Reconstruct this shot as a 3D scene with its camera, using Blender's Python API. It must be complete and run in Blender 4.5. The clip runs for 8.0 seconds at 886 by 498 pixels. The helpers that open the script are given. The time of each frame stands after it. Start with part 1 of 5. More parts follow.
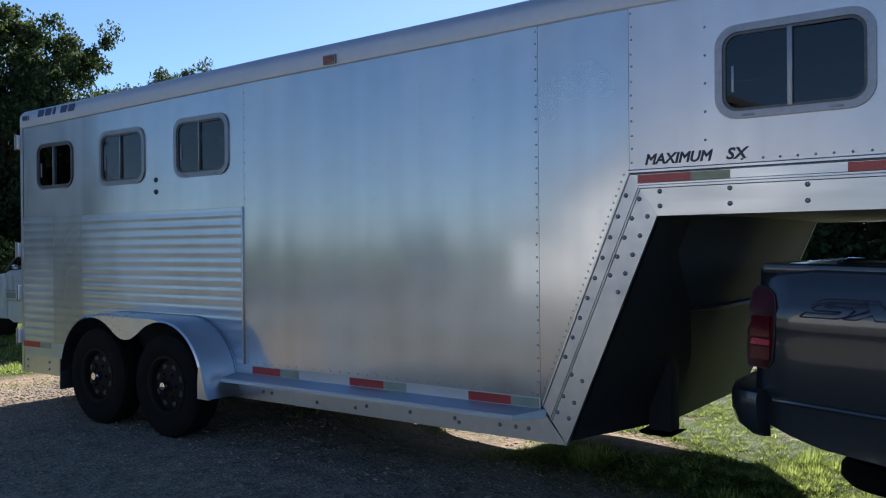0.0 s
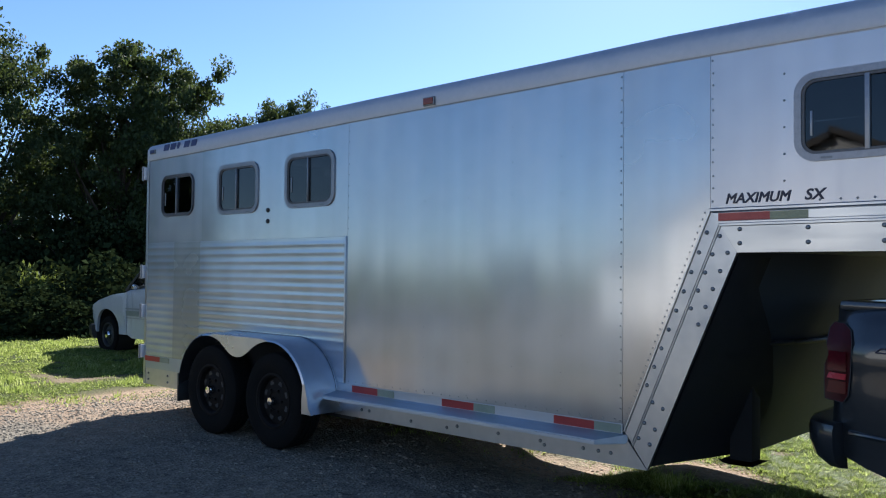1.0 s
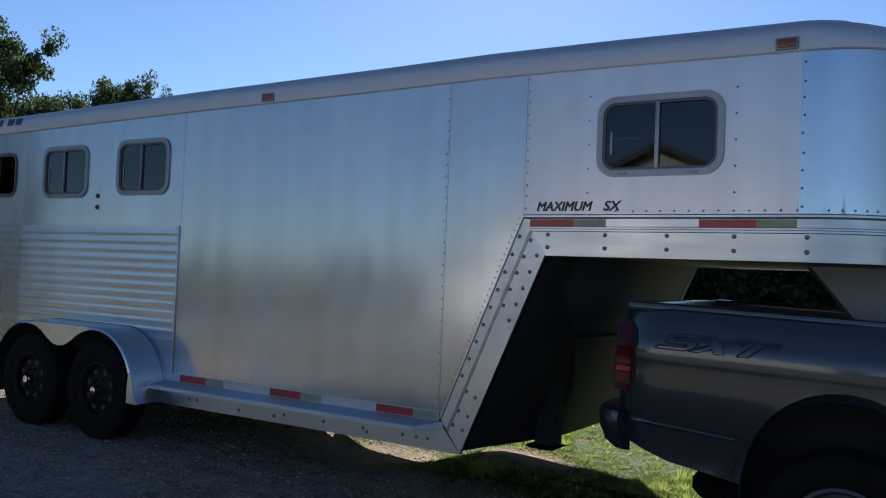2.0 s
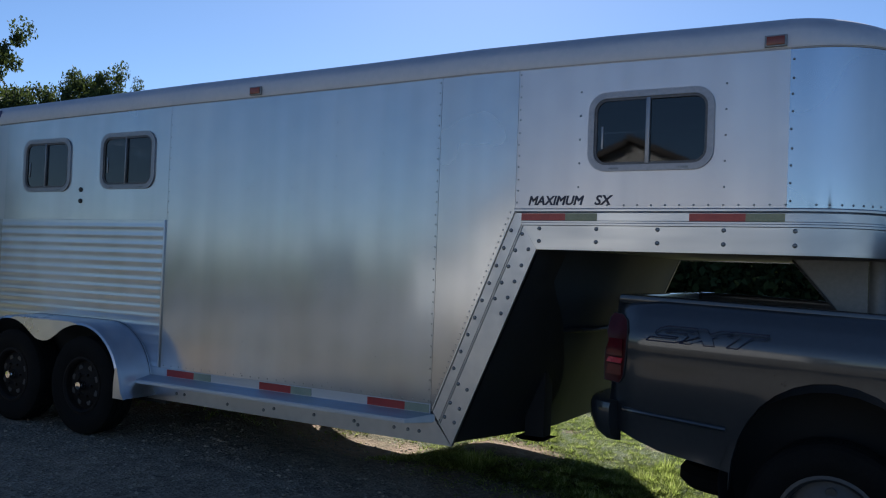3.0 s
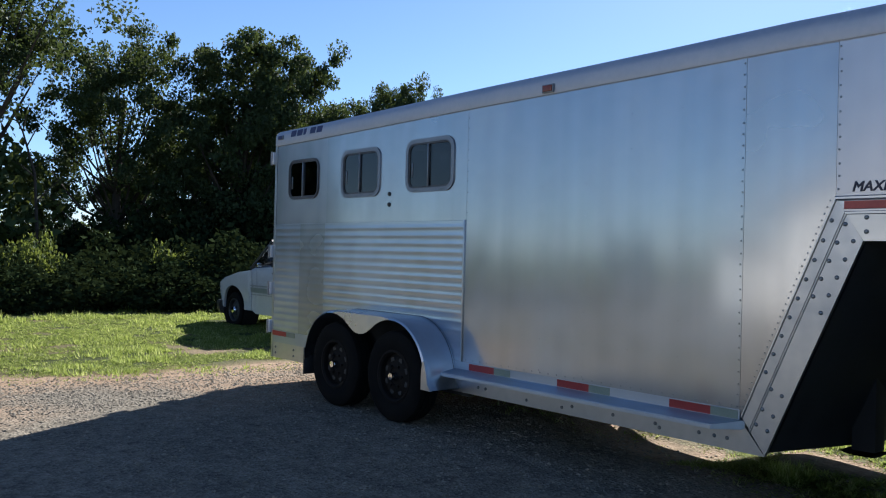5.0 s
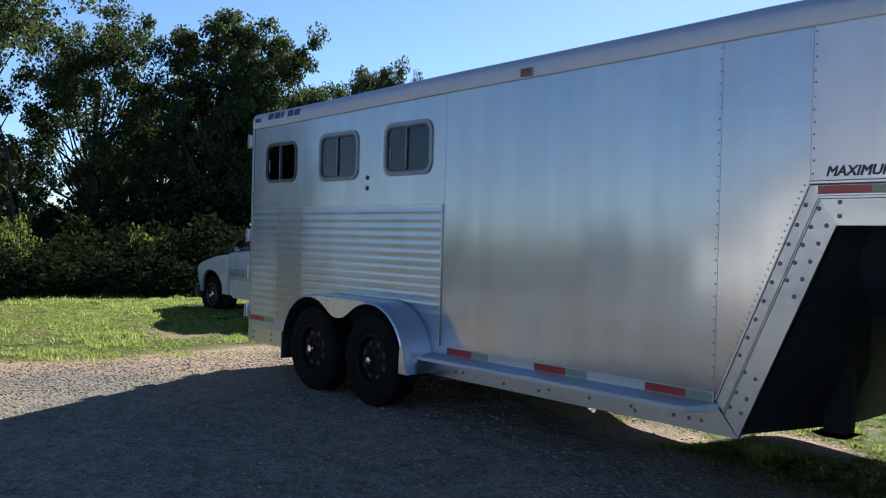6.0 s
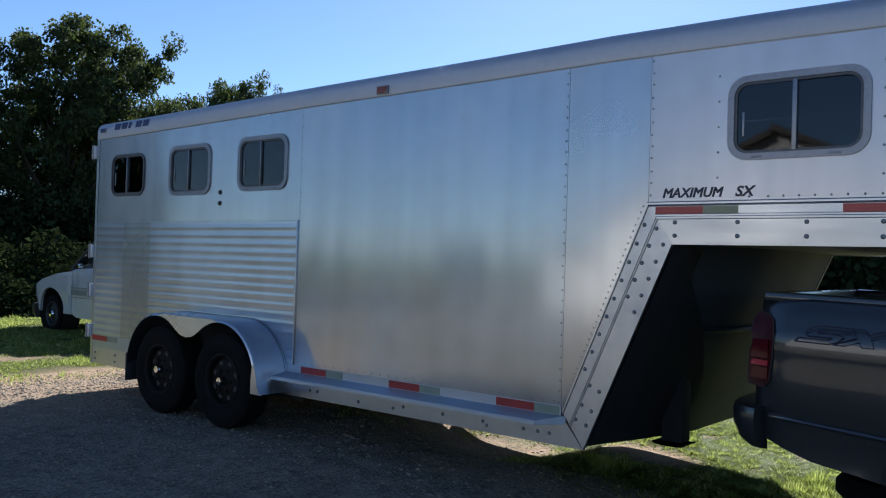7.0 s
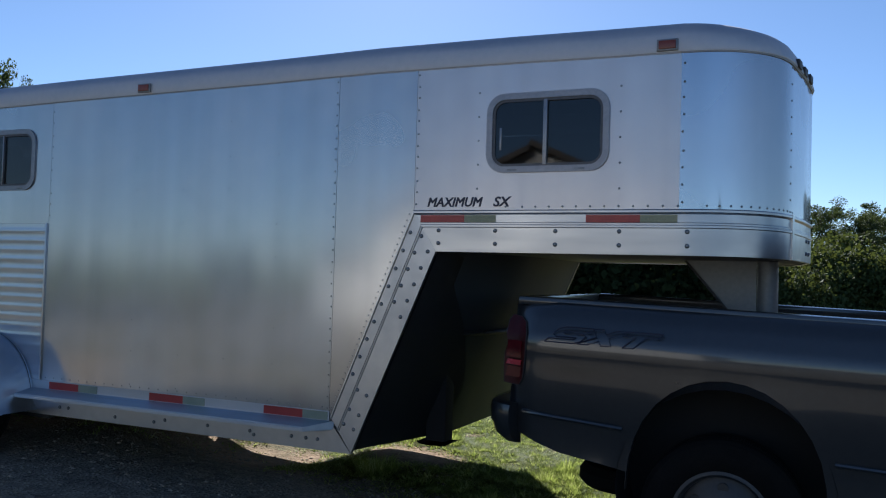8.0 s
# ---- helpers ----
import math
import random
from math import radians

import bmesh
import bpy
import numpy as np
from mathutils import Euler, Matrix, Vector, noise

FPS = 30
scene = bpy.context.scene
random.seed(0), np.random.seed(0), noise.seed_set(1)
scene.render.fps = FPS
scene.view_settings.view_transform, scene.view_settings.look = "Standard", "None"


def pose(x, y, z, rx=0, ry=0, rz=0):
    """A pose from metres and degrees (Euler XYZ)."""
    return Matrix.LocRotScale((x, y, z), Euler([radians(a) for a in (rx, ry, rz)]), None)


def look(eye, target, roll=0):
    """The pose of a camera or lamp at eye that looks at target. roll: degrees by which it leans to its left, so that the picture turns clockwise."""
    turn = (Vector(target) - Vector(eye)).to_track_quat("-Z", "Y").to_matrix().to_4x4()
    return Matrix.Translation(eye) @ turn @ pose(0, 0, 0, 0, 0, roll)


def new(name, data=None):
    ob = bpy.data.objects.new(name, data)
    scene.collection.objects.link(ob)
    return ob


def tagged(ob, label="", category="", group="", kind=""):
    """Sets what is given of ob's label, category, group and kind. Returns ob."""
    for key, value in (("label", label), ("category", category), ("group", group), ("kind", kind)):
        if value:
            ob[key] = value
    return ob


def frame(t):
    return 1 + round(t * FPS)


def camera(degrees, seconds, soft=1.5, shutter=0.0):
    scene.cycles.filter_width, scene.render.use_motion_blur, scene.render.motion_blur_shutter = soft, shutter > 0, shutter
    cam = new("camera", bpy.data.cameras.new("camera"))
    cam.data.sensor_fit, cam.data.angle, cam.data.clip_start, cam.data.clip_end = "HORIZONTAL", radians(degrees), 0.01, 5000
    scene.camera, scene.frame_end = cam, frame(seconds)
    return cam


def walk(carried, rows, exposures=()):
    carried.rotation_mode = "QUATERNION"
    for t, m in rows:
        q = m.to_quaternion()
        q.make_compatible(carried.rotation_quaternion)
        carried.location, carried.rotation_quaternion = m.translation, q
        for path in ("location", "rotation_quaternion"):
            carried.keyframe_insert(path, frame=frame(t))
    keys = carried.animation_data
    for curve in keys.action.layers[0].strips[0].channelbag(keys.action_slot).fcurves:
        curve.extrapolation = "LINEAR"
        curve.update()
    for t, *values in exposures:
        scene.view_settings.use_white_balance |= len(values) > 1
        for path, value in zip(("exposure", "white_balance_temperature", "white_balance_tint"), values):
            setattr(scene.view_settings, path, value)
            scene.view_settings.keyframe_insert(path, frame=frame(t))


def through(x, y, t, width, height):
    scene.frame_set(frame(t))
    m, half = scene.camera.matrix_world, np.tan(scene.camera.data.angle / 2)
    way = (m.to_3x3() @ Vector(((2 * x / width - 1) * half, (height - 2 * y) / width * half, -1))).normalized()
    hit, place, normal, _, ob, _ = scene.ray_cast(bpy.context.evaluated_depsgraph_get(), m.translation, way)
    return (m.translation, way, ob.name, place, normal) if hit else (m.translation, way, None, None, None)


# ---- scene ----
cam = camera(55.4, 8.0, soft=1.15)
PATH = [
    (0, (1.562, -3.862, 1.314), (0.378, -2.25, 1.31), -0.5),
    (0.5, (1.64, -4.025, 1.308), (0.326, -2.517, 1.294), 0.1),
    (1, (1.781, -4.101, 1.331), (0.425, -2.632, 1.391), 0.6),
    (1.5, (1.963, -4.136, 1.327), (0.681, -2.602, 1.393), 2.0),
    (1.7, (2.009, -4.181, 1.33), (0.814, -2.579, 1.392), 2.3),
    (2.8, (1.948, -4.322, 1.345), (1.048, -2.537, 1.403), 2.2),
    (3, (1.926, -4.329, 1.336), (0.917, -2.603, 1.379), 2.2),
    (3.5, (1.883, -4.31, 1.344), (0.536, -2.832, 1.36), 2.8),
    (4, (1.854, -4.302, 1.365), (0.335, -3.001, 1.402), 2.5),
    (4.2, (1.857, -4.275, 1.359), (0.305, -3.013, 1.394), 2.2),
    (5.3, (1.863, -4.272, 1.337), (0.340, -2.976, 1.333), 1.1),
    (5.5, (1.868, -4.24, 1.336), (0.348, -2.939, 1.319), 1.0),
    (6, (1.865, -4.256, 1.335), (0.364, -2.934, 1.312), 1.5),
    (6.5, (1.873, -4.238, 1.337), (0.425, -2.859, 1.34), 2.1),
    (7, (1.89, -4.213, 1.327), (0.622, -2.666, 1.357), 1.8),
    (7.2, (1.896, -4.224, 1.337), (0.734, -2.596, 1.378), 1.7),
    (7.5, (1.927, -4.218, 1.328), (0.936, -2.482, 1.402), 1.7),
    (8, (1.934, -4.231, 1.324), (1.118, -2.406, 1.387), 1.7),
]
walk(cam, [(t, look(eye, target, roll)) for t, eye, target, roll in PATH], [(0, 1.27, 5600, 10), (0.5, 1.60, 5600, 10), (1.0, 1.46, 5600, 10), (1.5, 1.14, 5600, 10), (3.0, 0.90, 5650, 10), (3.5, 1.0, 5650, 10), (4.0, 1.13, 5700, 10), (6.0, 1.27, 5650, 10), (7.0, 1.21, 5600, 10), (8, 0.96, 5700, 10)])

# ---- light ----
SUN_AZ, SUN_EL = -27.5, 32.0          # degrees: west of +y, above the horizon
world = bpy.data.worlds.new("world")
scene.world = world
world.use_nodes = True
wn = world.node_tree.nodes
sky = wn.new("ShaderNodeTexSky")
sky.sky_type, sky.sun_disc = "NISHITA", False
sky.sun_elevation, sky.sun_rotation = radians(SUN_EL), radians(SUN_AZ)
sky.altitude, sky.air_density, sky.dust_density, sky.ozone_density = 100, 0.8, 0.15, 3.2
wn["Background"].inputs["Strength"].default_value = 0.058
world.node_tree.links.new(sky.outputs[0], wn["Background"].inputs["Color"])

sun = new("sun", bpy.data.lights.new("sun", "SUN"))
sun.data.energy, sun.data.angle, sun.data.color = 5.0, radians(0.55), (1.0, 0.915, 0.79)
SUN_TO = Vector((math.sin(radians(SUN_AZ)) * math.cos(radians(SUN_EL)),
                 math.cos(radians(SUN_AZ)) * math.cos(radians(SUN_EL)), math.sin(radians(SUN_EL))))
sun.matrix_world = look(SUN_TO * 60, (0, 0, 0))
scene.view_settings.exposure = 0.0


# ---- materials ----
def node_mat(name):
    m = bpy.data.materials.new(name)
    m.use_nodes = True
    return m, m.node_tree, m.node_tree.nodes["Principled BSDF"]


def add_node(nt, kind, **inputs):
    n = nt.nodes.new(kind)
    for k, v in inputs.items():
        n.inputs[k.replace("_", " ")].default_value = v
    return n


def mapped(nt, stretch=(1, 1, 1), world_space=False):
    """Coordinates in metres, stretched."""
    if world_space:
        c = nt.nodes.new("ShaderNodeNewGeometry").outputs["Position"]
    else:
        c = nt.nodes.new("ShaderNodeTexCoord").outputs["Object"]
    mp = nt.nodes.new("ShaderNodeMapping")
    mp.inputs["Scale"].default_value = stretch
    nt.links.new(c, mp.inputs["Vector"])
    return mp.outputs[0]


def noise_out(nt, vec, scale, detail=4.0, rough=0.55):
    n = add_node(nt, "ShaderNodeTexNoise", Scale=scale, Detail=detail, Roughness=rough)
    nt.links.new(vec, n.inputs["Vector"])
    return n.outputs["Fac"]


def ramp(nt, src, stops):
    r = nt.nodes.new("ShaderNodeValToRGB")
    e = r.color_ramp.elements
    while len(e) < len(stops):
        e.new(0.5)
    for el, (p, c) in zip(e, stops):
        el.position = p
        el.color = (*c, 1) if len(c) == 3 else c
    nt.links.new(src, r.inputs[0])
    return r.outputs[0]


def span(nt, src, a, b, lo=0.3, hi=0.7):
    r = nt.nodes.new("ShaderNodeMapRange")
    for k, v in (("From Min", lo), ("From Max", hi), ("To Min", a), ("To Max", b)):
        r.inputs[k].default_value = v
    nt.links.new(src, r.inputs["Value"])
    return r.outputs[0]


def mixed(nt, fac, a, b):
    m = nt.nodes.new("ShaderNodeMix")
    m.data_type = "RGBA"
    for s, v in ((0, fac), (6, a), (7, b)):
        if isinstance(v, (tuple, float, int)):
            m.inputs[s].default_value = (*v, 1) if isinstance(v, tuple) else v
        else:
            nt.links.new(v, m.inputs[s])
    return m.outputs[2]


def bumped(nt, bsdf, pairs):
    """Chains bumps of (height, strength, distance in metres)."""
    last = None
    for h, s, d in pairs:
        b = add_node(nt, "ShaderNodeBump", Strength=s, Distance=d)
        nt.links.new(h, b.inputs["Height"])
        if last:
            nt.links.new(last, b.inputs["Normal"])
        last = b.outputs[0]
    nt.links.new(last, bsdf.inputs["Normal"])


def surface(name, c1, c2, rough=(0.4, 0.6), metal=0.0, coarse=1.5, fine=40.0, bump=0.002, stretch=(1, 1, 1),
            spec=0.5, coat=0.0):
    m, nt, b = node_mat(name)
    v = mapped(nt, stretch)
    n1, n2 = noise_out(nt, v, coarse), noise_out(nt, v, fine, 3)
    f = mixed(nt, 0.4, n1, n2)
    nt.links.new(ramp(nt, f, [(0.35, c1), (0.65, c2)]), b.inputs["Base Color"])
    nt.links.new(span(nt, f, *rough), b.inputs["Roughness"])
    b.inputs["Metallic"].default_value = metal
    b.inputs["Specular IOR Level"].default_value = spec
    b.inputs["Coat Weight"].default_value = coat
    b.inputs["Coat Roughness"].default_value = 0.06
    if bump:
        bumped(nt, b, [(n2, 0.4, bump)])
    return m


def sheet_metal(name, tint, rough, wave, streak=(2.6, 2.6, 0.10), dull=0.0):
    """Mill-finish aluminium: vertical grain, oxidised patches, slow buckles, and a dull haze over the shine."""
    m, nt, b = node_mat(name)
    v = mapped(nt)
    vs = mapped(nt, streak)
    haze = noise_out(nt, v, 1.3, 2, 0.5)
    grain = noise_out(nt, vs, 3.0, 2, 0.4)
    slow = noise_out(nt, mapped(nt, (1, 1, 0.6)), 0.9, 1.5, 0.4)
    f = mixed(nt, 0.35, haze, grain)
    col = ramp(nt, f, [(0.33, tuple(c * 0.83 for c in tint)), (0.62, tint)])
    nt.links.new(col, b.inputs["Base Color"])
    nt.links.new(span(nt, f, rough[1], rough[0]), b.inputs["Roughness"])
    b.inputs["Metallic"].default_value = 1.0
    bumped(nt, b, [(slow, 1.0, wave)])
    if dull:
        g = nt.nodes.new("ShaderNodeBsdfAnisotropic")
        g.inputs["Roughness"].default_value = 0.48
        nt.links.new(col, g.inputs["Color"])
        mx = nt.nodes.new("ShaderNodeMixShader")
        nt.links.new(span(nt, haze, dull - 0.22, dull + 0.22), mx.inputs[0])
        nt.links.new(b.outputs[0], mx.inputs[1])
        nt.links.new(g.outputs[0], mx.inputs[2])
        nt.links.new(mx.outputs[0], nt.nodes["Material Output"].inputs["Surface"])
    return m


M_SHEET = sheet_metal("mill_aluminium", (0.515, 0.540, 0.563), (0.10, 0.17), 0.0045, dull=0.47)
M_POLISH = sheet_metal("polished_aluminium", (0.52, 0.52, 0.525), (0.13, 0.18), 0.004, dull=0.37)
M_NECK = sheet_metal("brushed_aluminium", (0.565, 0.555, 0.565), (0.20, 0.28), 0.0045, dull=0.58)
M_CORNER = sheet_metal("dulled_aluminium", (0.50, 0.52, 0.545), (0.15, 0.22), 0.005, dull=0.55)
M_NOSE = sheet_metal("bright_aluminium", (0.50, 0.52, 0.55), (0.06, 0.10), 0.006, dull=0.28)
M_EXTR = sheet_metal("extruded_aluminium", (0.52, 0.53, 0.54), (0.26, 0.40), 0.004, (0.6, 6, 6))
M_SLANT = sheet_metal("brushed_aluminium", (0.52, 0.525, 0.53), (0.32, 0.46), 0.003, (5, 5, 5))
M_ROOF = surface("painted_roof_rail", (0.48, 0.49, 0.52), (0.57, 0.57, 0.59), (0.56, 0.68), 1.0, 2, 30, 0.0006)
M_STEP = sheet_metal("step_aluminium", (0.55, 0.60, 0.66), (0.45, 0.60), 0.0010, (0.6, 6, 6))
M_SILL = sheet_metal("sill_aluminium", (0.40, 0.45, 0.52), (0.35, 0.50), 0.0010, (0.6, 6, 6))
M_FEND = sheet_metal("fender_aluminium", (0.62, 0.64, 0.67), (0.26, 0.38), 0.0012, (3, 3, 3))
M_RIB = sheet_metal("ribbed_aluminium", (0.535, 0.58, 0.63), (0.14, 0.22), 0.0012, (0.3, 2, 2), dull=0.55)
M_FILM = sheet_metal("filmed_aluminium", (0.42, 0.44, 0.455), (0.22, 0.30), 0.0010, (0.3, 2, 2), dull=0.5)
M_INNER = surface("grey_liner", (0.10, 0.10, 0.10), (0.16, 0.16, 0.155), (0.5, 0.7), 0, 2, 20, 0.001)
# grey taken down to near-black: shade under the neck is in the colour
M_FRONTW = surface("shaded_front_wall_grey", (0.025, 0.032, 0.040), (0.036, 0.045, 0.055), (0.55, 0.7), 0, 1.5, 30, 0.0005)
M_BLACK = surface("black_plastic", (0.016, 0.016, 0.017), (0.036, 0.036, 0.036), (0.45, 0.65), 0, 3, 60, 0.0008)
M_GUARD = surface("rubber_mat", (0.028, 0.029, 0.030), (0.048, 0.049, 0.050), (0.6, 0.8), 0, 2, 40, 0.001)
# near-black copy of the plastic: deep shade as colour, in wells and under things
M_SHADE = surface("shade_black", (0.005, 0.005, 0.005), (0.010, 0.010, 0.010), (0.8, 0.95), 0, 3, 60, 0.0008)
M_RUBBER = surface("tyre_rubber", (0.004, 0.004, 0.004), (0.010, 0.0095, 0.009), (0.8, 0.95), 0, 6, 70, 0.002, spec=0.12)
M_SEAL = surface("window_frame_grey", (0.20, 0.205, 0.225), (0.28, 0.285, 0.305), (0.3, 0.45), 0.7, 3, 50, 0.0005)
M_SEALD = surface("window_frame_dark", (0.05, 0.05, 0.055), (0.11, 0.11, 0.115), (0.35, 0.5), 0.3, 3, 50, 0.0005)
M_CHROME = surface("chrome", (0.78, 0.78, 0.79), (0.86, 0.86, 0.86), (0.06, 0.14), 1.0, 5, 60, 0)
M_ALLOY = surface("dull_alloy", (0.035, 0.037, 0.04), (0.06, 0.063, 0.066), (0.4, 0.55), 0.5, 5, 60, 0.0004)
M_RIM = surface("painted_steel_rim", (0.005, 0.0047, 0.0047), (0.016, 0.013, 0.011), (0.6, 0.8), 0.1, 5, 60, 0.0006, spec=0.15)
M_STEEL = surface("galvanised_bolt", (0.15, 0.16, 0.17), (0.25, 0.26, 0.27), (0.4, 0.55), 0.8, 20, 90, 0)
M_RED = surface("red_reflective_tape", (0.21, 0.012, 0.016), (0.30, 0.020, 0.022), (0.3, 0.45), 0, 8, 120, 0.0004)
M_SILVER = surface("silver_reflective_tape", (0.15, 0.19, 0.15), (0.22, 0.26, 0.20), (0.3, 0.45), 0, 8, 120, 0.0004)
# tapes of the neck band: paler and yellower than those on the sill
M_RED_NECK = surface("pale_red_tape", (0.38, 0.055, 0.045), (0.50, 0.085, 0.06), (0.35, 0.5), 0, 8, 120, 0.0004)
M_SILVER_NECK = surface("yellowish_silver_tape", (0.24, 0.245, 0.14), (0.34, 0.335, 0.20), (0.35, 0.5), 0, 8, 120, 0.0004)
M_LENS = surface("amber_lens", (0.16, 0.035, 0.02), (0.24, 0.055, 0.03), (0.2, 0.3), 0, 8, 90, 0.0004)
M_INK = surface("dark_lettering", (0.012, 0.013, 0.03), (0.02, 0.022, 0.05), (0.35, 0.5), 0, 9, 80, 0)
M_INKB = surface("navy_lettering", (0.012, 0.02, 0.09), (0.02, 0.03, 0.12), (0.35, 0.5), 0, 9, 80, 0)
M_GREYST = surface("grey_painted_steel", (0.20, 0.21, 0.22), (0.28, 0.29, 0.30), (0.4, 0.55), 0.2, 3, 40, 0.0008)
M_PAINT = surface("slate_grey_paint", (0.034, 0.037, 0.041), (0.043, 0.046, 0.050), (0.26, 0.34), 0.5, 1.2, 30, 0, coat=1.0)
M_WHITE = surface("white_paint", (0.42, 0.44, 0.47), (0.50, 0.52, 0.55), (0.2, 0.3), 0, 1.2, 30, 0, coat=0.8)
M_STRIPE = surface("faded_green_stripe", (0.16, 0.19, 0.18), (0.24, 0.27, 0.26), (0.3, 0.45), 0, 3, 40, 0)
M_TAIL = surface("red_lens", (0.030, 0.001, 0.003), (0.050, 0.0015, 0.004), (0.32, 0.42), 0, 6, 60, 0, spec=0.25)
M_TAILM = surface("mid_red_lens", (0.060, 0.0015, 0.005), (0.095, 0.002, 0.008), (0.15, 0.25), 0, 6, 60, 0, spec=0.5)
M_TAILB = surface("bright_red_lens", (0.34, 0.008, 0.022), (0.44, 0.014, 0.034), (0.2, 0.3), 0, 6, 60, 0, spec=0.4)
M_LAMPG = surface("clear_lens", (0.55, 0.56, 0.57), (0.7, 0.7, 0.7), (0.05, 0.1), 0.3, 9, 60, 0, coat=1.0)
M_BARK = surface("bark", (0.035, 0.026, 0.018), (0.085, 0.065, 0.048), (0.8, 0.95), 0, 3, 26, 0.03, (1, 1, 0.3))
M_SIDING = surface("cream_siding", (0.48, 0.465, 0.435), (0.57, 0.555, 0.52), (0.6, 0.75), 0, 1.5, 30, 0.001)
M_SHINGLE = surface("roof_shingle", (0.07, 0.06, 0.055), (0.13, 0.115, 0.10), (0.8, 0.95), 0, 1.5, 12, 0.01)


def glass(name, tint):
    m, nt, b = node_mat(name)
    b.inputs["Base Color"].default_value = (*tint, 1)
    b.inputs["Transmission Weight"].default_value = 1.0
    b.inputs["IOR"].default_value = 1.5
    v = mapped(nt)
    n = noise_out(nt, v, 9, 4)
    nt.links.new(span(nt, n, 0.01, 0.05), b.inputs["Roughness"])
    return m


M_GLASS = glass("tinted_glass", (0.055, 0.06, 0.065))


def leaf_mat(name, c1, c2, glow, shine=0.2, through=(0.36, 0.41, 0.06)):
    m, nt, b = node_mat(name)
    n = nt.nodes.new("ShaderNodeNewGeometry")
    col = ramp(nt, n.outputs["Random Per Island"], [(0.0, c1), (1.0, c2)])
    nt.links.new(col, b.inputs["Base Color"])
    b.inputs["Roughness"].default_value = 0.75
    b.inputs["Specular IOR Level"].default_value = shine
    tr = nt.nodes.new("ShaderNodeBsdfTranslucent")
    nt.links.new(mixed(nt, 0.5, col, through), tr.inputs["Color"])
    mx = nt.nodes.new("ShaderNodeMixShader")
    mx.inputs[0].default_value = glow
    nt.links.new(b.outputs[0], mx.inputs[1])
    nt.links.new(tr.outputs[0], mx.inputs[2])
    nt.links.new(mx.outputs[0], nt.nodes["Material Output"].inputs["Surface"])
    return m


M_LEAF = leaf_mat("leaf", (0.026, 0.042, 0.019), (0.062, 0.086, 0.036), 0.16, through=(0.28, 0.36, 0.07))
# leaf copy with the shade under the trees put into its colour
M_LEAF_SHADE = leaf_mat("shaded_leaf", (0.015, 0.024, 0.011), (0.035, 0.048, 0.020), 0.05, 0.0, (0.14, 0.19, 0.06))
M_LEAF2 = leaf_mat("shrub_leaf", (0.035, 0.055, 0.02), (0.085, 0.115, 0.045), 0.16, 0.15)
# paler leaf copy, sunlight put into the colour of the bright bushes
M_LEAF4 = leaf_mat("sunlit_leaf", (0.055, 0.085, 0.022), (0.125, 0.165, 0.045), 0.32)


def grass_mat():
    """Blades from deep green to straw, in clumps, with a waxy sheen."""
    m, nt, b = node_mat("grass_blade")
    v = mapped(nt, world_space=True)
    isl = nt.nodes.new("ShaderNodeNewGeometry").outputs["Random Per Island"]
    clump = mixed(nt, 0.5, noise_out(nt, v, 7.0, 4, 0.7), isl)
    col = ramp(nt, clump, [(0.20, (0.028, 0.058, 0.010)), (0.44, (0.10, 0.155, 0.028)), (0.62, (0.29, 0.33, 0.085)), (0.82, (0.70, 0.66, 0.36))])
    nt.links.new(col, b.inputs["Base Color"])
    b.inputs["Roughness"].default_value = 0.6
    b.inputs["Specular IOR Level"].default_value = 0.08
    tr = nt.nodes.new("ShaderNodeBsdfTranslucent")
    nt.links.new(mixed(nt, 0.45, col, (0.46, 0.53, 0.11)), tr.inputs["Color"])
    mx = nt.nodes.new("ShaderNodeMixShader")
    mx.inputs[0].default_value = 0.58
    nt.links.new(b.outputs[0], mx.inputs[1])
    nt.links.new(tr.outputs[0], mx.inputs[2])
    nt.links.new(mx.outputs[0], nt.nodes["Material Output"].inputs["Surface"])
    return m


M_GRASS = grass_mat()
M_STONE = surface("gravel_stone", (0.10, 0.086, 0.064), (0.34, 0.296, 0.228), (0.8, 0.95), 0, 12, 60, 0.002, spec=0.15)


# ---- building tools ----
from mathutils.geometry import delaunay_2d_cdt, tessellate_polygon


def finish(me, mat, smooth=30):
    me.materials.append(mat)
    if smooth:
        me.polygons.foreach_set("use_smooth", [True] * len(me.polygons))
        me.set_sharp_from_angle(angle=radians(smooth))
    return me


def part(name, bm, mat, parent=None, label="", smooth=30):
    """Links a bmesh as one mesh object, under a thing or a part."""
    bmesh.ops.recalc_face_normals(bm, faces=bm.faces)
    me = bpy.data.meshes.new(name)
    bm.to_mesh(me)
    bm.free()
    ob = new(name, finish(me, mat, smooth))
    ob.parent = parent
    return tagged(ob, label)


def shared(name, me, parent, m):
    """One more object on a mesh that is already there."""
    ob = new(name, me)
    ob.parent = parent
    ob.matrix_basis = m
    return ob


def thing(name, m, label, category, group="", kind=""):
    return_ob = new(name)
    return_ob.empty_display_size = 0.2
    return_ob.matrix_basis = m
    return tagged(return_ob, label, category, group, kind)


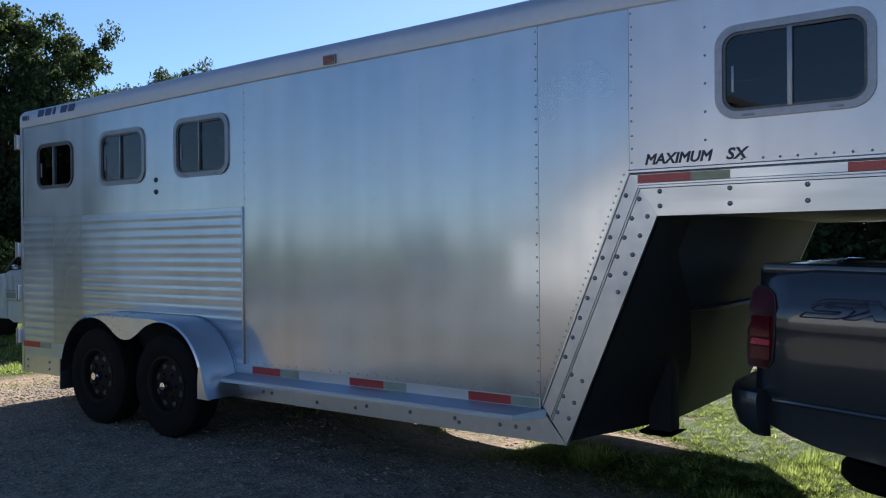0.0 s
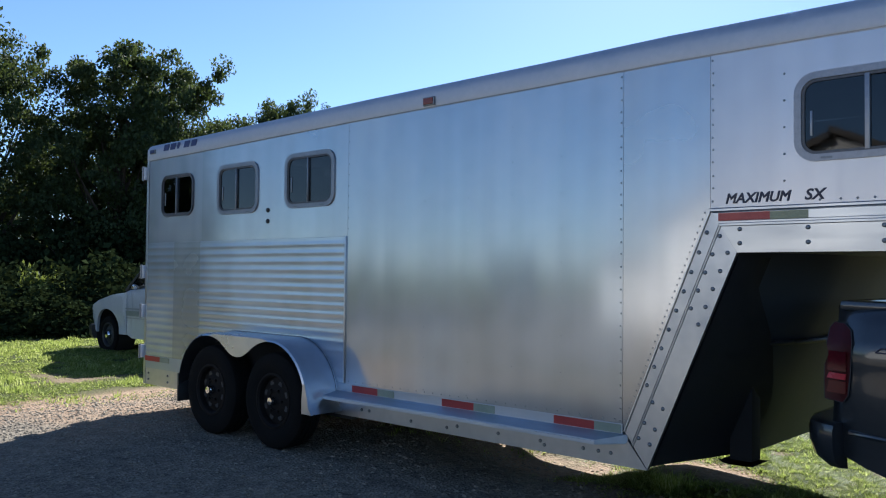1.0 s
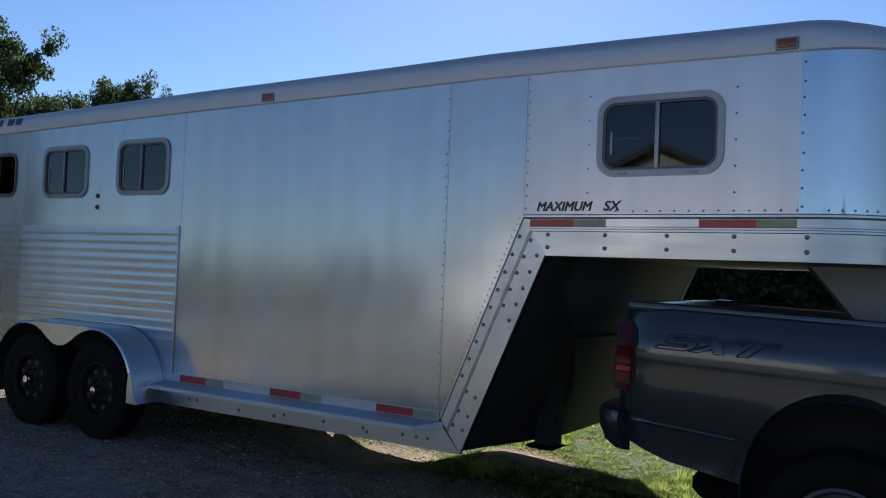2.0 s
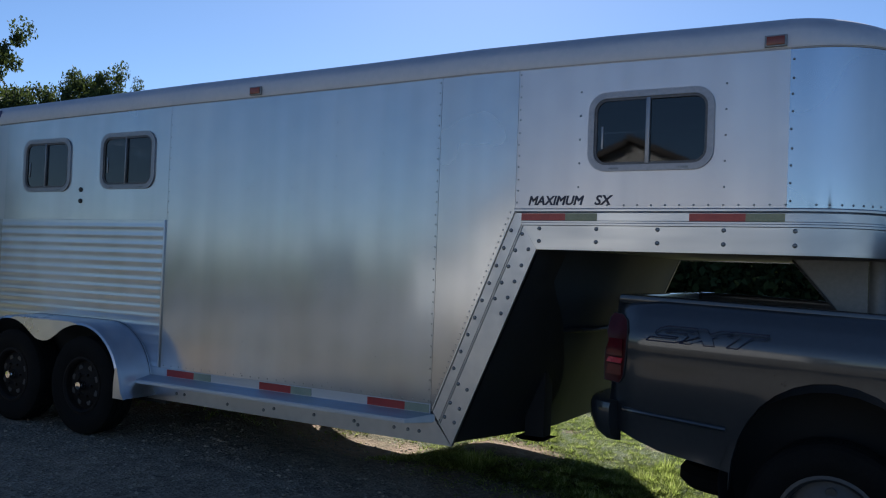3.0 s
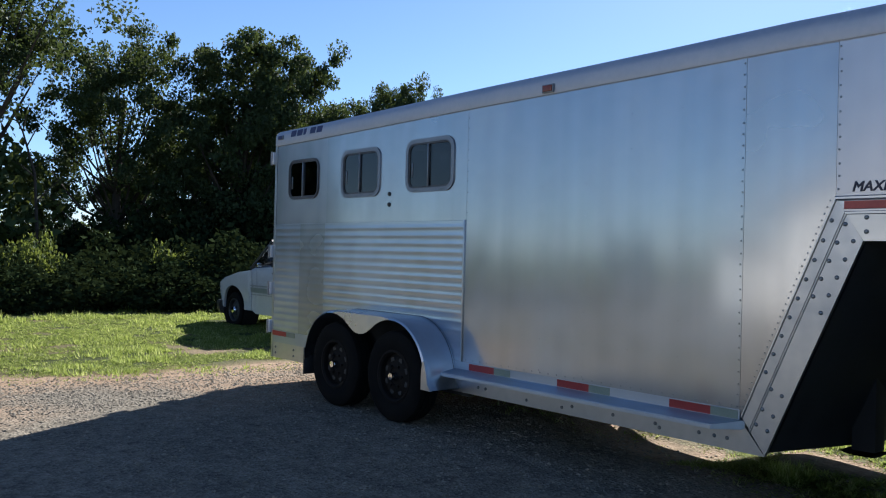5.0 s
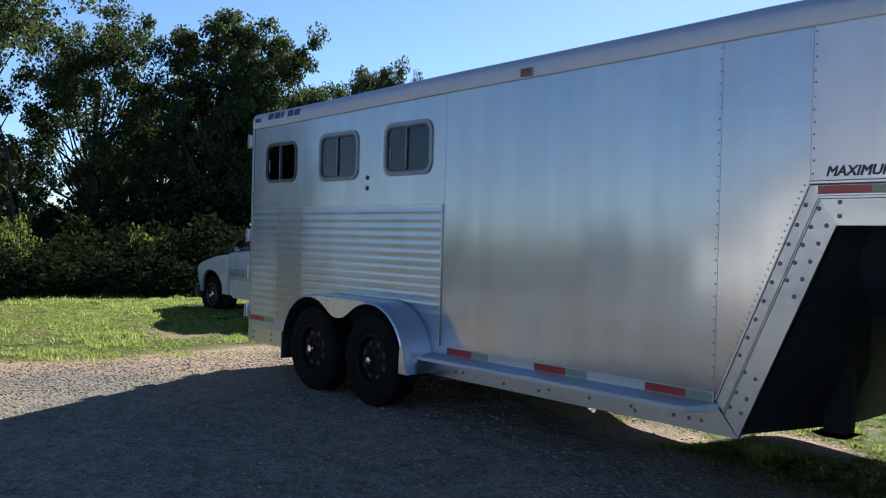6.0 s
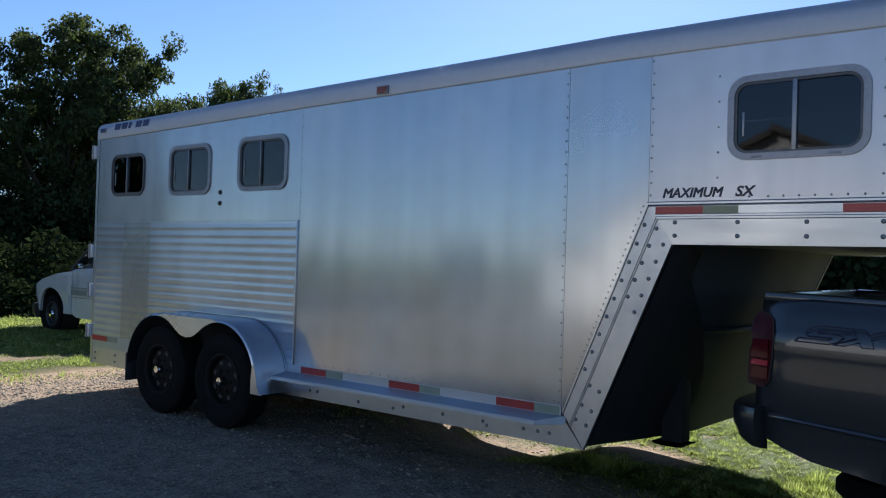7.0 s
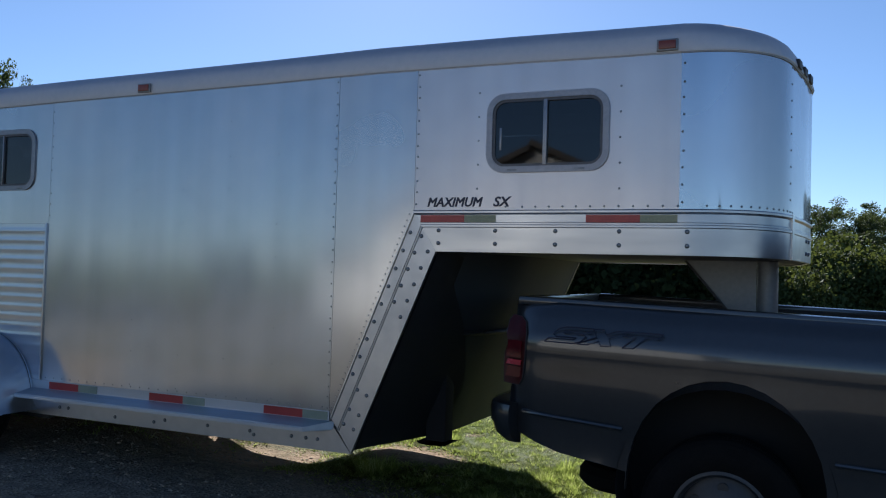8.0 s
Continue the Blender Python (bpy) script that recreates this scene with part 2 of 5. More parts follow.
def bulk(name, verts, faces, mat, smooth=0):
    """A mesh from whole arrays: verts n x 3, faces m x k."""
    me = bpy.data.meshes.new(name)
    verts, faces = np.asarray(verts, np.float32), np.asarray(faces, np.int32)
    k = faces.shape[1]
    me.vertices.add(len(verts))
    me.vertices.foreach_set("co", verts.ravel())
    me.loops.add(faces.size)
    me.loops.foreach_set("vertex_index", faces.ravel())
    me.polygons.add(len(faces))
    me.polygons.foreach_set("loop_start", np.arange(len(faces), dtype=np.int32) * k)
    me.update(calc_edges=True)
    me.validate()
    return finish(me, mat, smooth)


def box(bm, x0, x1, y0, y1, z0, z1, bevel=0.0):
    vs = [bm.verts.new(p) for p in ((x0, y0, z0), (x1, y0, z0), (x1, y1, z0), (x0, y1, z0),
                                    (x0, y0, z1), (x1, y0, z1), (x1, y1, z1), (x0, y1, z1))]
    fs = [bm.faces.new([vs[i] for i in f]) for f in ((0, 1, 2, 3), (4, 5, 6, 7), (0, 1, 5, 4), (1, 2, 6, 5),
                                                     (2, 3, 7, 6), (3, 0, 4, 7))]
    if bevel:
        es = {e for f in fs for e in f.edges}
        bmesh.ops.bevel(bm, geom=list(es), offset=bevel, segments=2, affect="EDGES", profile=0.6)
    return bm


def boxed(*a, **k):
    return box(bmesh.new(), *a, **k)


def rrect(cx, cz, w, h, r, n=6):
    """A rounded rectangle's outline in the x, z plane."""
    pts = []
    for sx, sz, a0 in ((1, 1, 0), (-1, 1, 90), (-1, -1, 180), (1, -1, 270)):
        for i in range(n + 1):
            a = radians(a0 + 90 * i / n)
            pts.append((cx + sx * (w / 2 - r) + r * math.cos(a), cz + sz * (h / 2 - r) + r * math.sin(a)))
    return pts


def plate(outline, y0, y1, holes=(), bm=None, bevel=0.0):
    """A flat plate in x, z with holes, from y0 to y1."""
    bm = bm or bmesh.new()
    loops = [list(outline), *map(list, holes)]
    flat = [p for l in loops for p in l]
    tris = tessellate_polygon([[Vector((x, z, 0)) for x, z in l] for l in loops])
    a = [bm.verts.new((x, y0, z)) for x, z in flat]
    b = [bm.verts.new((x, y1, z)) for x, z in flat]
    for t in tris:
        bm.faces.new([a[i] for i in t])
        bm.faces.new([b[i] for i in reversed(t)])
    k = 0
    for l in loops:
        for i in range(len(l)):
            j, n = k + i, k + (i + 1) % len(l)
            bm.faces.new((a[j], a[n], b[n], b[j]))
        k += len(l)
    return bm


def ring_plate(outer, inner, y0, y1, bm=None):
    """A frame between two outlines of the same count."""
    bm = bm or bmesh.new()
    n = len(outer)
    vs = [[bm.verts.new((x, y, z)) for x, z in loop] for y in (y0, y1) for loop in (outer, inner)]
    for i in range(n):
        j = (i + 1) % n
        for p, q in ((0, 1), (1, 3), (3, 2), (2, 0)):
            bm.faces.new((vs[p][i], vs[p][j], vs[q][j], vs[q][i]))
    return bm


def lathe(profile, axis="y", n=32, centre=(0, 0, 0), bm=None, caps=True):
    """Turns (radius, along) pairs round an axis through centre."""
    bm = bm or bmesh.new()
    rows = []
    for r, h in profile:
        row = []
        for i in range(n):
            a = 2 * math.pi * i / n
            u, v = r * math.cos(a), r * math.sin(a)
            p = {"y": (u, h, v), "x": (h, u, v), "z": (u, v, h)}[axis]
            row.append(bm.verts.new((p[0] + centre[0], p[1] + centre[1], p[2] + centre[2])))
        rows.append(row)
    for p, q in zip(rows, rows[1:]):
        for i in range(n):
            j = (i + 1) % n
            bm.faces.new((p[i], p[j], q[j], q[i]))
    for row, (r, h) in ((rows[0], profile[0]), (rows[-1], profile[-1])):
        if caps and r > 2e-4:
            bm.faces.new(row)
    return bm


def tube(points, radii, n=8, bm=None):
    """A round tapered limb along points."""
    bm = bm or bmesh.new()
    points = [Vector(p) for p in points]
    rows = []
    for i, p in enumerate(points):
        d = (points[min(i + 1, len(points) - 1)] - points[max(i - 1, 0)]).normalized()
        u = d.orthogonal().normalized()
        v = d.cross(u)
        r = radii[i] if isinstance(radii, (list, tuple)) else radii
        rows.append([bm.verts.new(p + r * (u * math.cos(2 * math.pi * k / n) + v * math.sin(2 * math.pi * k / n)))
                     for k in range(n)])
    for p, q in zip(rows, rows[1:]):
        best = min(range(n), key=lambda s: (p[0].co - q[s].co).length)
        q[:] = q[best:] + q[:best]
        for k in range(n):
            j = (k + 1) % n
            bm.faces.new((p[k], p[j], q[j], q[k]))
    bm.faces.new(rows[0])
    bm.faces.new(rows[-1])
    return bm


def sweep(path, profile, bm=None, closed=False):
    """Carries a profile of (outwards, z) along a plan path of (x, y, nx, ny)."""
    bm = bm or bmesh.new()
    rows = [[bm.verts.new((x + nx * o, y + ny * o, z)) for o, z in profile] for x, y, nx, ny in path]
    for p, q in zip(rows, rows[1:]):
        for i in range(len(profile) - 1):
            bm.faces.new((p[i], p[i + 1], q[i + 1], q[i]))
    if closed:
        for p, q in zip(rows, rows[1:]):
            bm.faces.new((p[-1], p[0], q[0], q[-1]))
        bm.faces.new(rows[0])
        bm.faces.new(rows[-1])
    return bm


def curved_panel(outline, depth, step=0.05, thick=0.02, inward=1.0, bm=None):
    """A pressed panel: the outline in x, z, filled by a fine net, with y = depth(x, z); a turned-in rim gives it thickness."""
    bm = bm or bmesh.new()
    xs, zs = [p[0] for p in outline], [p[1] for p in outline]

    def inside(x, z):
        c = False
        for (x0, z0), (x1, z1) in zip(outline, outline[1:] + outline[:1]):
            if (z0 > z) != (z1 > z) and x < (x1 - x0) * (z - z0) / (z1 - z0) + x0:
                c = not c
        return c

    pts = [Vector(p) for p in outline]
    n = len(pts)
    edges = [(i, (i + 1) % n) for i in range(n)]
    nx, nz = int((max(xs) - min(xs)) / step), int((max(zs) - min(zs)) / step)
    for i in range(1, nx):
        for k in range(1, nz):
            x, z = min(xs) + i * (max(xs) - min(xs)) / nx, min(zs) + k * (max(zs) - min(zs)) / nz
            if inside(x, z) and min((Vector((x, z)) - p).length for p in pts[:n]) > step * 0.45:
                pts.append(Vector((x, z)))
    co, _, faces, *_ = delaunay_2d_cdt(pts, edges, [], 1, 1e-5)
    vs = [bm.verts.new((p.x, depth(p.x, p.y), p.y)) for p in co]
    for f in faces:
        bm.faces.new([vs[i] for i in f])
    rim = [e for e in bm.edges if e.is_boundary]
    ex = bmesh.ops.extrude_edge_only(bm, edges=rim)
    for v in ex["geom"]:
        if isinstance(v, bmesh.types.BMVert):
            v.co.y += thick * inward
    return bm


def lettering(name, text, size, mat, parent, m, slant=0.25, outline=0.0, stretch=1.0, thick=0.0015, spacing=1.0, weight=0.012):
    """Words in the built-in font, as a mesh."""
    cu = bpy.data.curves.new(name, "FONT")
    cu.body, cu.size, cu.shear, cu.extrude = text, size, slant, thick
    cu.resolution_u, cu.space_character = 3, spacing
    cu.offset, cu.bevel_depth, cu.bevel_resolution = 0.0, size * weight, 0
    if outline:
        cu.fill_mode, cu.bevel_depth, cu.extrude, cu.bevel_resolution = "NONE", outline, 0.0, 0
    src = bpy.data.objects.new(name, cu)
    scene.collection.objects.link(src)
    bpy.context.view_layer.update()
    me = bpy.data.meshes.new_from_object(src.evaluated_get(bpy.context.evaluated_depsgraph_get()))
    bpy.data.objects.remove(src)
    me.materials.clear()
    ob = new(name, finish(me, mat, 0))
    ob.parent = parent
    ob.matrix_basis = m @ Matrix.Diagonal((stretch, 1, 1, 1))
    return ob


def ease(a, b, v):
    u = min(1.0, max(0.0, (v - a) / (b - a)))
    return u * u * (3 - 2 * u)


def leaf_cloud(rng, centres, radii, per, size, flat=0.75):
    """Small folded leaves scattered in clumps; returns verts and quads."""
    n = len(centres)
    ci = np.repeat(np.arange(n), per)
    d = rng.normal(size=(len(ci), 3))
    d /= np.linalg.norm(d, axis=1)[:, None]
    r = rng.random(len(ci)) ** 0.45
    p = centres[ci] + d * (radii[ci] * r)[:, None] * np.array([1, 1, flat])
    return leaves_at(rng, p, size)


def leaves_at(rng, p, size):
    k = len(p)
    a = rng.normal(size=(k, 3))
    a[:, 2] -= 0.4
    a /= np.linalg.norm(a, axis=1)[:, None]
    b = np.cross(a, rng.normal(size=(k, 3)))
    b /= np.linalg.norm(b, axis=1)[:, None]
    s = (size * (0.6 + 0.8 * rng.random(k)))[:, None]
    fold = np.cross(a, b) * s * 0.15
    v = np.stack([p, p + a * s * 0.5 + b * s * 0.32 + fold, p + a * s, p + a * s * 0.5 - b * s * 0.32 + fold], 1)
    return v.reshape(-1, 3), np.arange(4 * k).reshape(-1, 4)


# ---- ground ----
def land(x, y):
    """Height of the ground: level under the trailer's axles, falling gently towards the tow truck."""
    s = min(max((x + 3.5) / 5.5, 0.0), 1.0)
    z = -0.18 * s * s * (3 - 2 * s)
    z -= 0.16 * ease(0.3, 1.5, y) * ease(-3.2, -2.2, x) * ease(-1.15, -1.75, x)
    z += 0.035 * ease(0.9, 1.4, y) * ease(2.6, 1.9, y) * ease(-1.5, -0.9, x) * ease(1.0, 0.3, x)
    z += 0.016 * noise.noise(Vector((x * 0.45, y * 0.45, 0.0))) * ease(0.5, 3, abs(x + 4) + abs(y))
    return z


def grassy(x, y):
    """0 on the gravel drive, 1 on the grass."""
    w = 0.45 * noise.noise(Vector((x * 0.8, y * 0.8, 3.0))) + 0.22 * noise.noise(Vector((x * 2.6, y * 2.6, 7.0)))
    left = -6.95 + 0.10 * (y + 1.0)
    far = 1.15 + 0.25 * ease(-6, -2, x) - 0.55 * ease(-1.9, -0.8, x)
    d = max(left - x if y > -3.4 else -1.0, (y - far) * 0.8, min(-4.2 - y - (x + 1.5) * 0.8, (-4.9 - y) * 1.5)) + w * 0.7
    return ease(-0.6, 0.55, d) * (1 - 0.86 * ease(-5.0, -6.0, y) * ease(-32, -24, x))


def bare(x, y):
    """Worn earth along the edge of the drive."""
    g = grassy(x, y)
    e = 4 * g * (1 - g) * (1 - 0.95 * ease(-2.0, -1.1, x) * ease(-0.5, 0.5, y))
    spot = ease(0.06, 0.30, noise.noise(Vector((x * 0.9, y * 0.9, 12.0))) + 0.25 * noise.noise(Vector((x * 3, y * 3, 2.0))))
    near = 1.3 * math.exp(-((x + 0.68) ** 2 / 0.05 + (y - 1.70) ** 2 / 0.022)) + 0.9 * math.exp(-((x + 1.35) ** 2 / 0.20 + (y - 1.80) ** 2 / 0.06))
    patch = ease(0.16, 0.36, noise.noise(Vector((x * 0.55, y * 1.3, 21.0))))
    fringe = math.exp(-((x + 6.7) ** 2 / 0.35 + (y - 0.5) ** 2 / 0.35))
    dust = 0.80 * (1 - g) * ease(-0.40, 0.25, noise.noise(Vector((x * 0.8, y * 0.8, 41))) + 0.3 * noise.noise(Vector((x * 4, y * 4, 43)))) * ease(-4.0, -6.0, x)
    worn = 0.50 * g * ease(0.05, 0.32, noise.noise(Vector((x * 2.6, y * 3.4, 61.0))) + 0.35 * noise.noise(Vector((x * 7, y * 7, 63.0)))) * ease(-2.6, -1.8, x)
    return (1 - ease(-4.5, -5.5, y)) * min(1.0, dust + worn + e * 0.95 + 0.26 * spot * g + near + 0.8 * fringe + 0.34 * patch * g)


def ground_axis(a, b, step, far):
    mid = list(np.arange(a, b + 1e-6, step))
    out = [step * 1.35 ** i for i in range(1, 60)]
    lo, hi, p = [], [], 0.0
    for o in out:
        p += o
        lo.append(a - p)
        hi.append(b + p)
        if p > far:
            break
    return lo[::-1] + mid + hi


gx, gy = ground_axis(-17, 5, 0.13, 2500), ground_axis(-6, 5.5, 0.13, 2500)
gv = [(x, y, land(x, y)) for y in gy for x in gx]
gq = [(j * len(gx) + i, j * len(gx) + i + 1, (j + 1) * len(gx) + i + 1, (j + 1) * len(gx) + i)
      for j in range(len(gy) - 1) for i in range(len(gx) - 1)]


def ground_material():
    m, nt, b = node_mat("gravel_and_turf")
    v = mapped(nt, world_space=True)
    g = nt.nodes.new("ShaderNodeAttribute")
    g.attribute_name = "turf"
    e = nt.nodes.new("ShaderNodeAttribute")
    e.attribute_name = "earth"
    peb = nt.nodes.new("ShaderNodeTexVoronoi")
    peb.inputs["Scale"].default_value = 46
    nt.links.new(v, peb.inputs["Vector"])
    n1, n2, n3 = noise_out(nt, v, 0.7, 6), noise_out(nt, v, 24, 5), noise_out(nt, v, 5.5, 4, 0.65)
    fines = mixed(nt, 0.55, ramp(nt, n1, [(0.3, (0.080, 0.070, 0.054)), (0.7, (0.262, 0.228, 0.174))]), ramp(nt, n3, [(0.34, (0.050, 0.044, 0.036)), (0.66, (0.335, 0.290, 0.220))]))
    stone = mixed(nt, 0.45, fines, ramp(nt, peb.outputs["Color"], [(0.1, (0.042, 0.037, 0.031)), (0.9, (0.340, 0.298, 0.232))]))
    turf = mixed(nt, 0.5, ramp(nt, n3, [(0.3, (0.022, 0.032, 0.010)), (0.7, (0.105, 0.120, 0.035))]),
                 ramp(nt, n2, [(0.3, (0.02, 0.030, 0.009)), (0.7, (0.09, 0.10, 0.030))]))
    soil = mixed(nt, 0.45, ramp(nt, n2, [(0.3, (0.15, 0.098, 0.06)), (0.7, (0.43, 0.305, 0.20))]), ramp(nt, n3, [(0.3, (0.22, 0.145, 0.09)), (0.7, (0.44, 0.32, 0.215))]))
    col = mixed(nt, span(nt, g.outputs["Fac"], -0.05, 1.25), stone, turf)
    nt.links.new(mixed(nt, e.outputs["Fac"], col, soil), b.inputs["Base Color"])
    b.inputs["Roughness"].default_value = 0.9
    b.inputs["Specular IOR Level"].default_value = 0.08
    bumped(nt, b, [(n3, 0.6, 0.03), (peb.outputs["Distance"], 0.8, 0.014), (n2, 0.7, 0.018)])
    return m


ground = new("ground", bulk("ground", gv, gq, ground_material(), smooth=60))
for attr, fn in (("turf", grassy), ("earth", bare)):
    ground.data.attributes.new(attr, "FLOAT", "POINT").data.foreach_set("value", [fn(x, y) for x, y, _ in gv])
tagged(ground, "gravel drive edged by sunlit rough grass", "ground", kind="structure")


def scatter_grass():
    rng = np.random.default_rng(4)
    pts = []
    for x0, x1, y0, y1, n in ((-14.5, -6.3, -4.5, 5, 125000), (-24, -14.5, -5, 10, 26000), (-6.6, 3.2, 0.0, 4.5, 120000),
                              (-1.8, 1.8, 0.9, 3.4, 110000), (-6, 6, 4.5, 12, 10000), (-14.5, -6.3, 5, 9, 6000)):
        q = rng.random((n, 2)) * (x1 - x0, y1 - y0) + (x0, y0)
        pts += [(x, y) for x, y in q if grassy(x, y) * (1 - 0.85 * bare(x, y)) > rng.random()
                and noise.noise(Vector((x * 1.6, y * 1.6, 5))) + 0.5 * noise.noise(Vector((x * 5, y * 5, 8))) > rng.random() * 0.7 - 0.44]
    p = np.array([(x, y, land(x, y)) for x, y in pts])
    far = np.clip(np.hypot(p[:, 0] - 1.5, p[:, 1] + 4) / 9, 0.7, 2.0)
    tuft = np.array([0.5 + 0.95 * ease(0.0, 0.45, noise.noise(Vector((x * 1.1, y * 1.1, 31))) + 0.6 * noise.noise(Vector((x * 4, y * 4, 33)))) for x, y, _ in p])
    tuft *= np.array([1.0 + 5.0 * ease(-14.0, -15.6, x) * max(0.0, noise.noise(Vector((x * 1.7, y * 1.7, 51))) + 0.25) for x, y, _ in p])
    near = p[:, 0] > -3.0
    tuft *= np.where(near, [0.7 + 1.1 * ease(-0.05, 0.4, noise.noise(Vector((x * 10, y * 10, 71)))) for x, y, _ in p], 1.0)
    wide = np.where(near, 0.0052, 0.0044) * far
    vs = []
    for k in range(4):
        a = rng.random(len(p)) * 6.283
        d = np.stack([np.cos(a), np.sin(a), 0 * a], 1)
        w = np.stack([-np.sin(a), np.cos(a), 0 * a], 1) * (wide * (0.6 + 0.8 * rng.random(len(p))))[:, None]
        h = (0.016 + 0.034 * rng.random(len(p)) ** 2) * np.where(near, 0.95, np.clip(far, 0.9, 1.25)) * tuft
        lean = (0.012 + 0.05 * rng.random(len(p)))[:, None]
        base = p + d * 0.025
        up = np.array([0, 0, 1.0])
        tip = base + d * lean + up * h[:, None]
        vs.append(np.stack([base - w * 1.2, base + w * 1.2, tip], 1).reshape(-1, 3))
    v = np.concatenate(vs)
    f = np.arange(len(v)).reshape(-1, 3)
    return tagged(new("grass", bulk("grass", v, f, M_GRASS)), "short rough yellow-green grass with worn gaps", "grass", kind="stuff")


def scatter_gravel():
    rng = np.random.default_rng(9)
    pts = []
    for x0, x1, y0, y1, n in ((-8.2, -4.4, -4.2, 1.6, 14000), (-9.5, -5.2, -2.6, 1.3, 20000), (-2.6, 0.0, 1.0, 2.3, 5000), (-4.4, 1.5, -2.6, 1.6, 9000)):
        q = rng.random((n, 2)) * (x1 - x0, y1 - y0) + (x0, y0)
        pts += [(x, y) for x, y in q if grassy(x, y) < 0.75 * rng.random() + 0.1]
    p = np.array([(x, y, land(x, y)) for x, y in pts])
    n = len(p)
    r = 0.0035 + 0.017 * rng.random(n) ** 3.4
    base = np.array([(1, 0, 0), (0, 1, 0), (-1, 0, 0), (0, -1, 0), (0.3, 0.2, 0.55), (0, 0, -0.5)])
    v = base[None] * (r[:, None, None] * (0.65 + 0.7 * rng.random((n, 6, 3))))
    a = rng.random(n) * 6.283
    c, s = np.cos(a)[:, None], np.sin(a)[:, None]
    v = np.stack([v[:, :, 0] * c - v[:, :, 1] * s, v[:, :, 0] * s + v[:, :, 1] * c, v[:, :, 2]], 2) + p[:, None]
    t = np.array([(0, 1, 4), (1, 2, 4), (2, 3, 4), (3, 0, 4), (1, 0, 5), (2, 1, 5), (3, 2, 5), (0, 3, 5)])
    f = (t[None] + 6 * np.arange(n)[:, None, None]).reshape(-1, 3)
    return tagged(new("gravel", bulk("gravel", v.reshape(-1, 3), f, M_STONE)), "loose grey crushed stones on the drive", "gravel", kind="stuff")


scatter_grass()
scatter_gravel()


# ---- horse trailer ----
# x runs forward along the trailer, its camera-side wall is the plane y = 0, its tyres stand at z = 0.
BACK, SIDE, NECK = -5.95, 2.20, 1.456
SILL, TOP, CAP = 0.520, 2.462, 2.49
TOE, KNEE = (-0.494, 0.295), (0.0, NECK)          # lower and upper corner of the drop
INNER_TOE, INNER_KNEE = (-0.636, 0.486), (-0.141, 1.676)
trailer = thing("horse_trailer", pose(0, 0, 0), "bare aluminium gooseneck horse trailer, dull and riveted, standing on gravel", "horse trailer")


def nose_path():
    """Plan of the whole outside, from the back corner round the nose to the other back corner: x, y, nx, ny."""
    half = [Vector((x, 0)) for x in (BACK, -5.2, -4.4, -3.6, -2.8, -2.0, -1.2, -0.4, 0.4, 0.9, 1.30)]
    a, b, c, d = (Vector(p) for p in ((1.30, 0), (1.63, 0), (1.772, 0.21), (1.80, 0.45)))
    for i in range(1, 15):
        t = i / 14
        half.append(a * (1 - t) ** 3 + b * 3 * t * (1 - t) ** 2 + c * 3 * t * t * (1 - t) + d * t ** 3)
    half += [Vector((1.845, 0.74)), Vector((1.88, 1.10))]
    pts = half + [Vector((p.x, SIDE - p.y)) for p in half[-2::-1]]
    out = []
    for i, p in enumerate(pts):
        d = (pts[min(i + 1, len(pts) - 1)] - pts[max(i - 1, 0)]).normalized()
        out.append((p.x, p.y, d.y, -d.x))
    return out


def sag(x):
    """The roof line is not quite straight: it hangs at the back and bows up over the drop."""
    return -0.048 * ease(-1.9, -6.2, x) + 0.020 * math.exp(-((x + 0.2) / 1.0) ** 2)


PLAN = nose_path()
FRONT = [r for r in PLAN if r[0] >= 1.299]
NECK_IN = [(-0.12, 0.0, 0, -1)] + FRONT + [(-0.12, SIDE, 0, 1)]

WIN = ((-5.39, 2.045), (-4.403, 2.047), (-3.423, 2.058))
WSIZE, NWIN, NSIZE = (0.560, 0.380), (0.617, 2.094), (0.612, 0.370)


def hole(c, s):
    return rrect(*c, *s, 0.075)


# outer sheets, each lapping over the next
SHEET = [
    ("corner_sheet", [(BACK, SILL), (-4.962, SILL), (-4.962, TOP), (BACK, TOP - 0.02)], [hole(WIN[0], (0.545, 0.370))], 0.0),
    ("rear_sheet", [(-4.960, SILL), (-2.965, SILL), (-2.965, CAP), (-4.960, TOP)], [hole(c, WSIZE) for c in WIN[1:]], -0.0012),
    ("middle_sheet", [(-2.963, SILL), (-0.65, SILL), (-0.65, CAP), (-2.963, CAP)], [], -0.0015),
    ("front_sheet", [(-0.648, SILL), INNER_TOE, INNER_KNEE, (-0.142, 1.676), (-0.142, CAP), (-0.648, CAP)], [], -0.0008),
    ("neck_sheet", [(-0.14, 1.676), (1.30, 1.676), (1.30, CAP), (-0.14, CAP)], [hole(NWIN, NSIZE)], -0.0015),
]
STUDS = (-2.963, -2.56, -2.172, -1.785, -1.425, -1.06, -0.65)


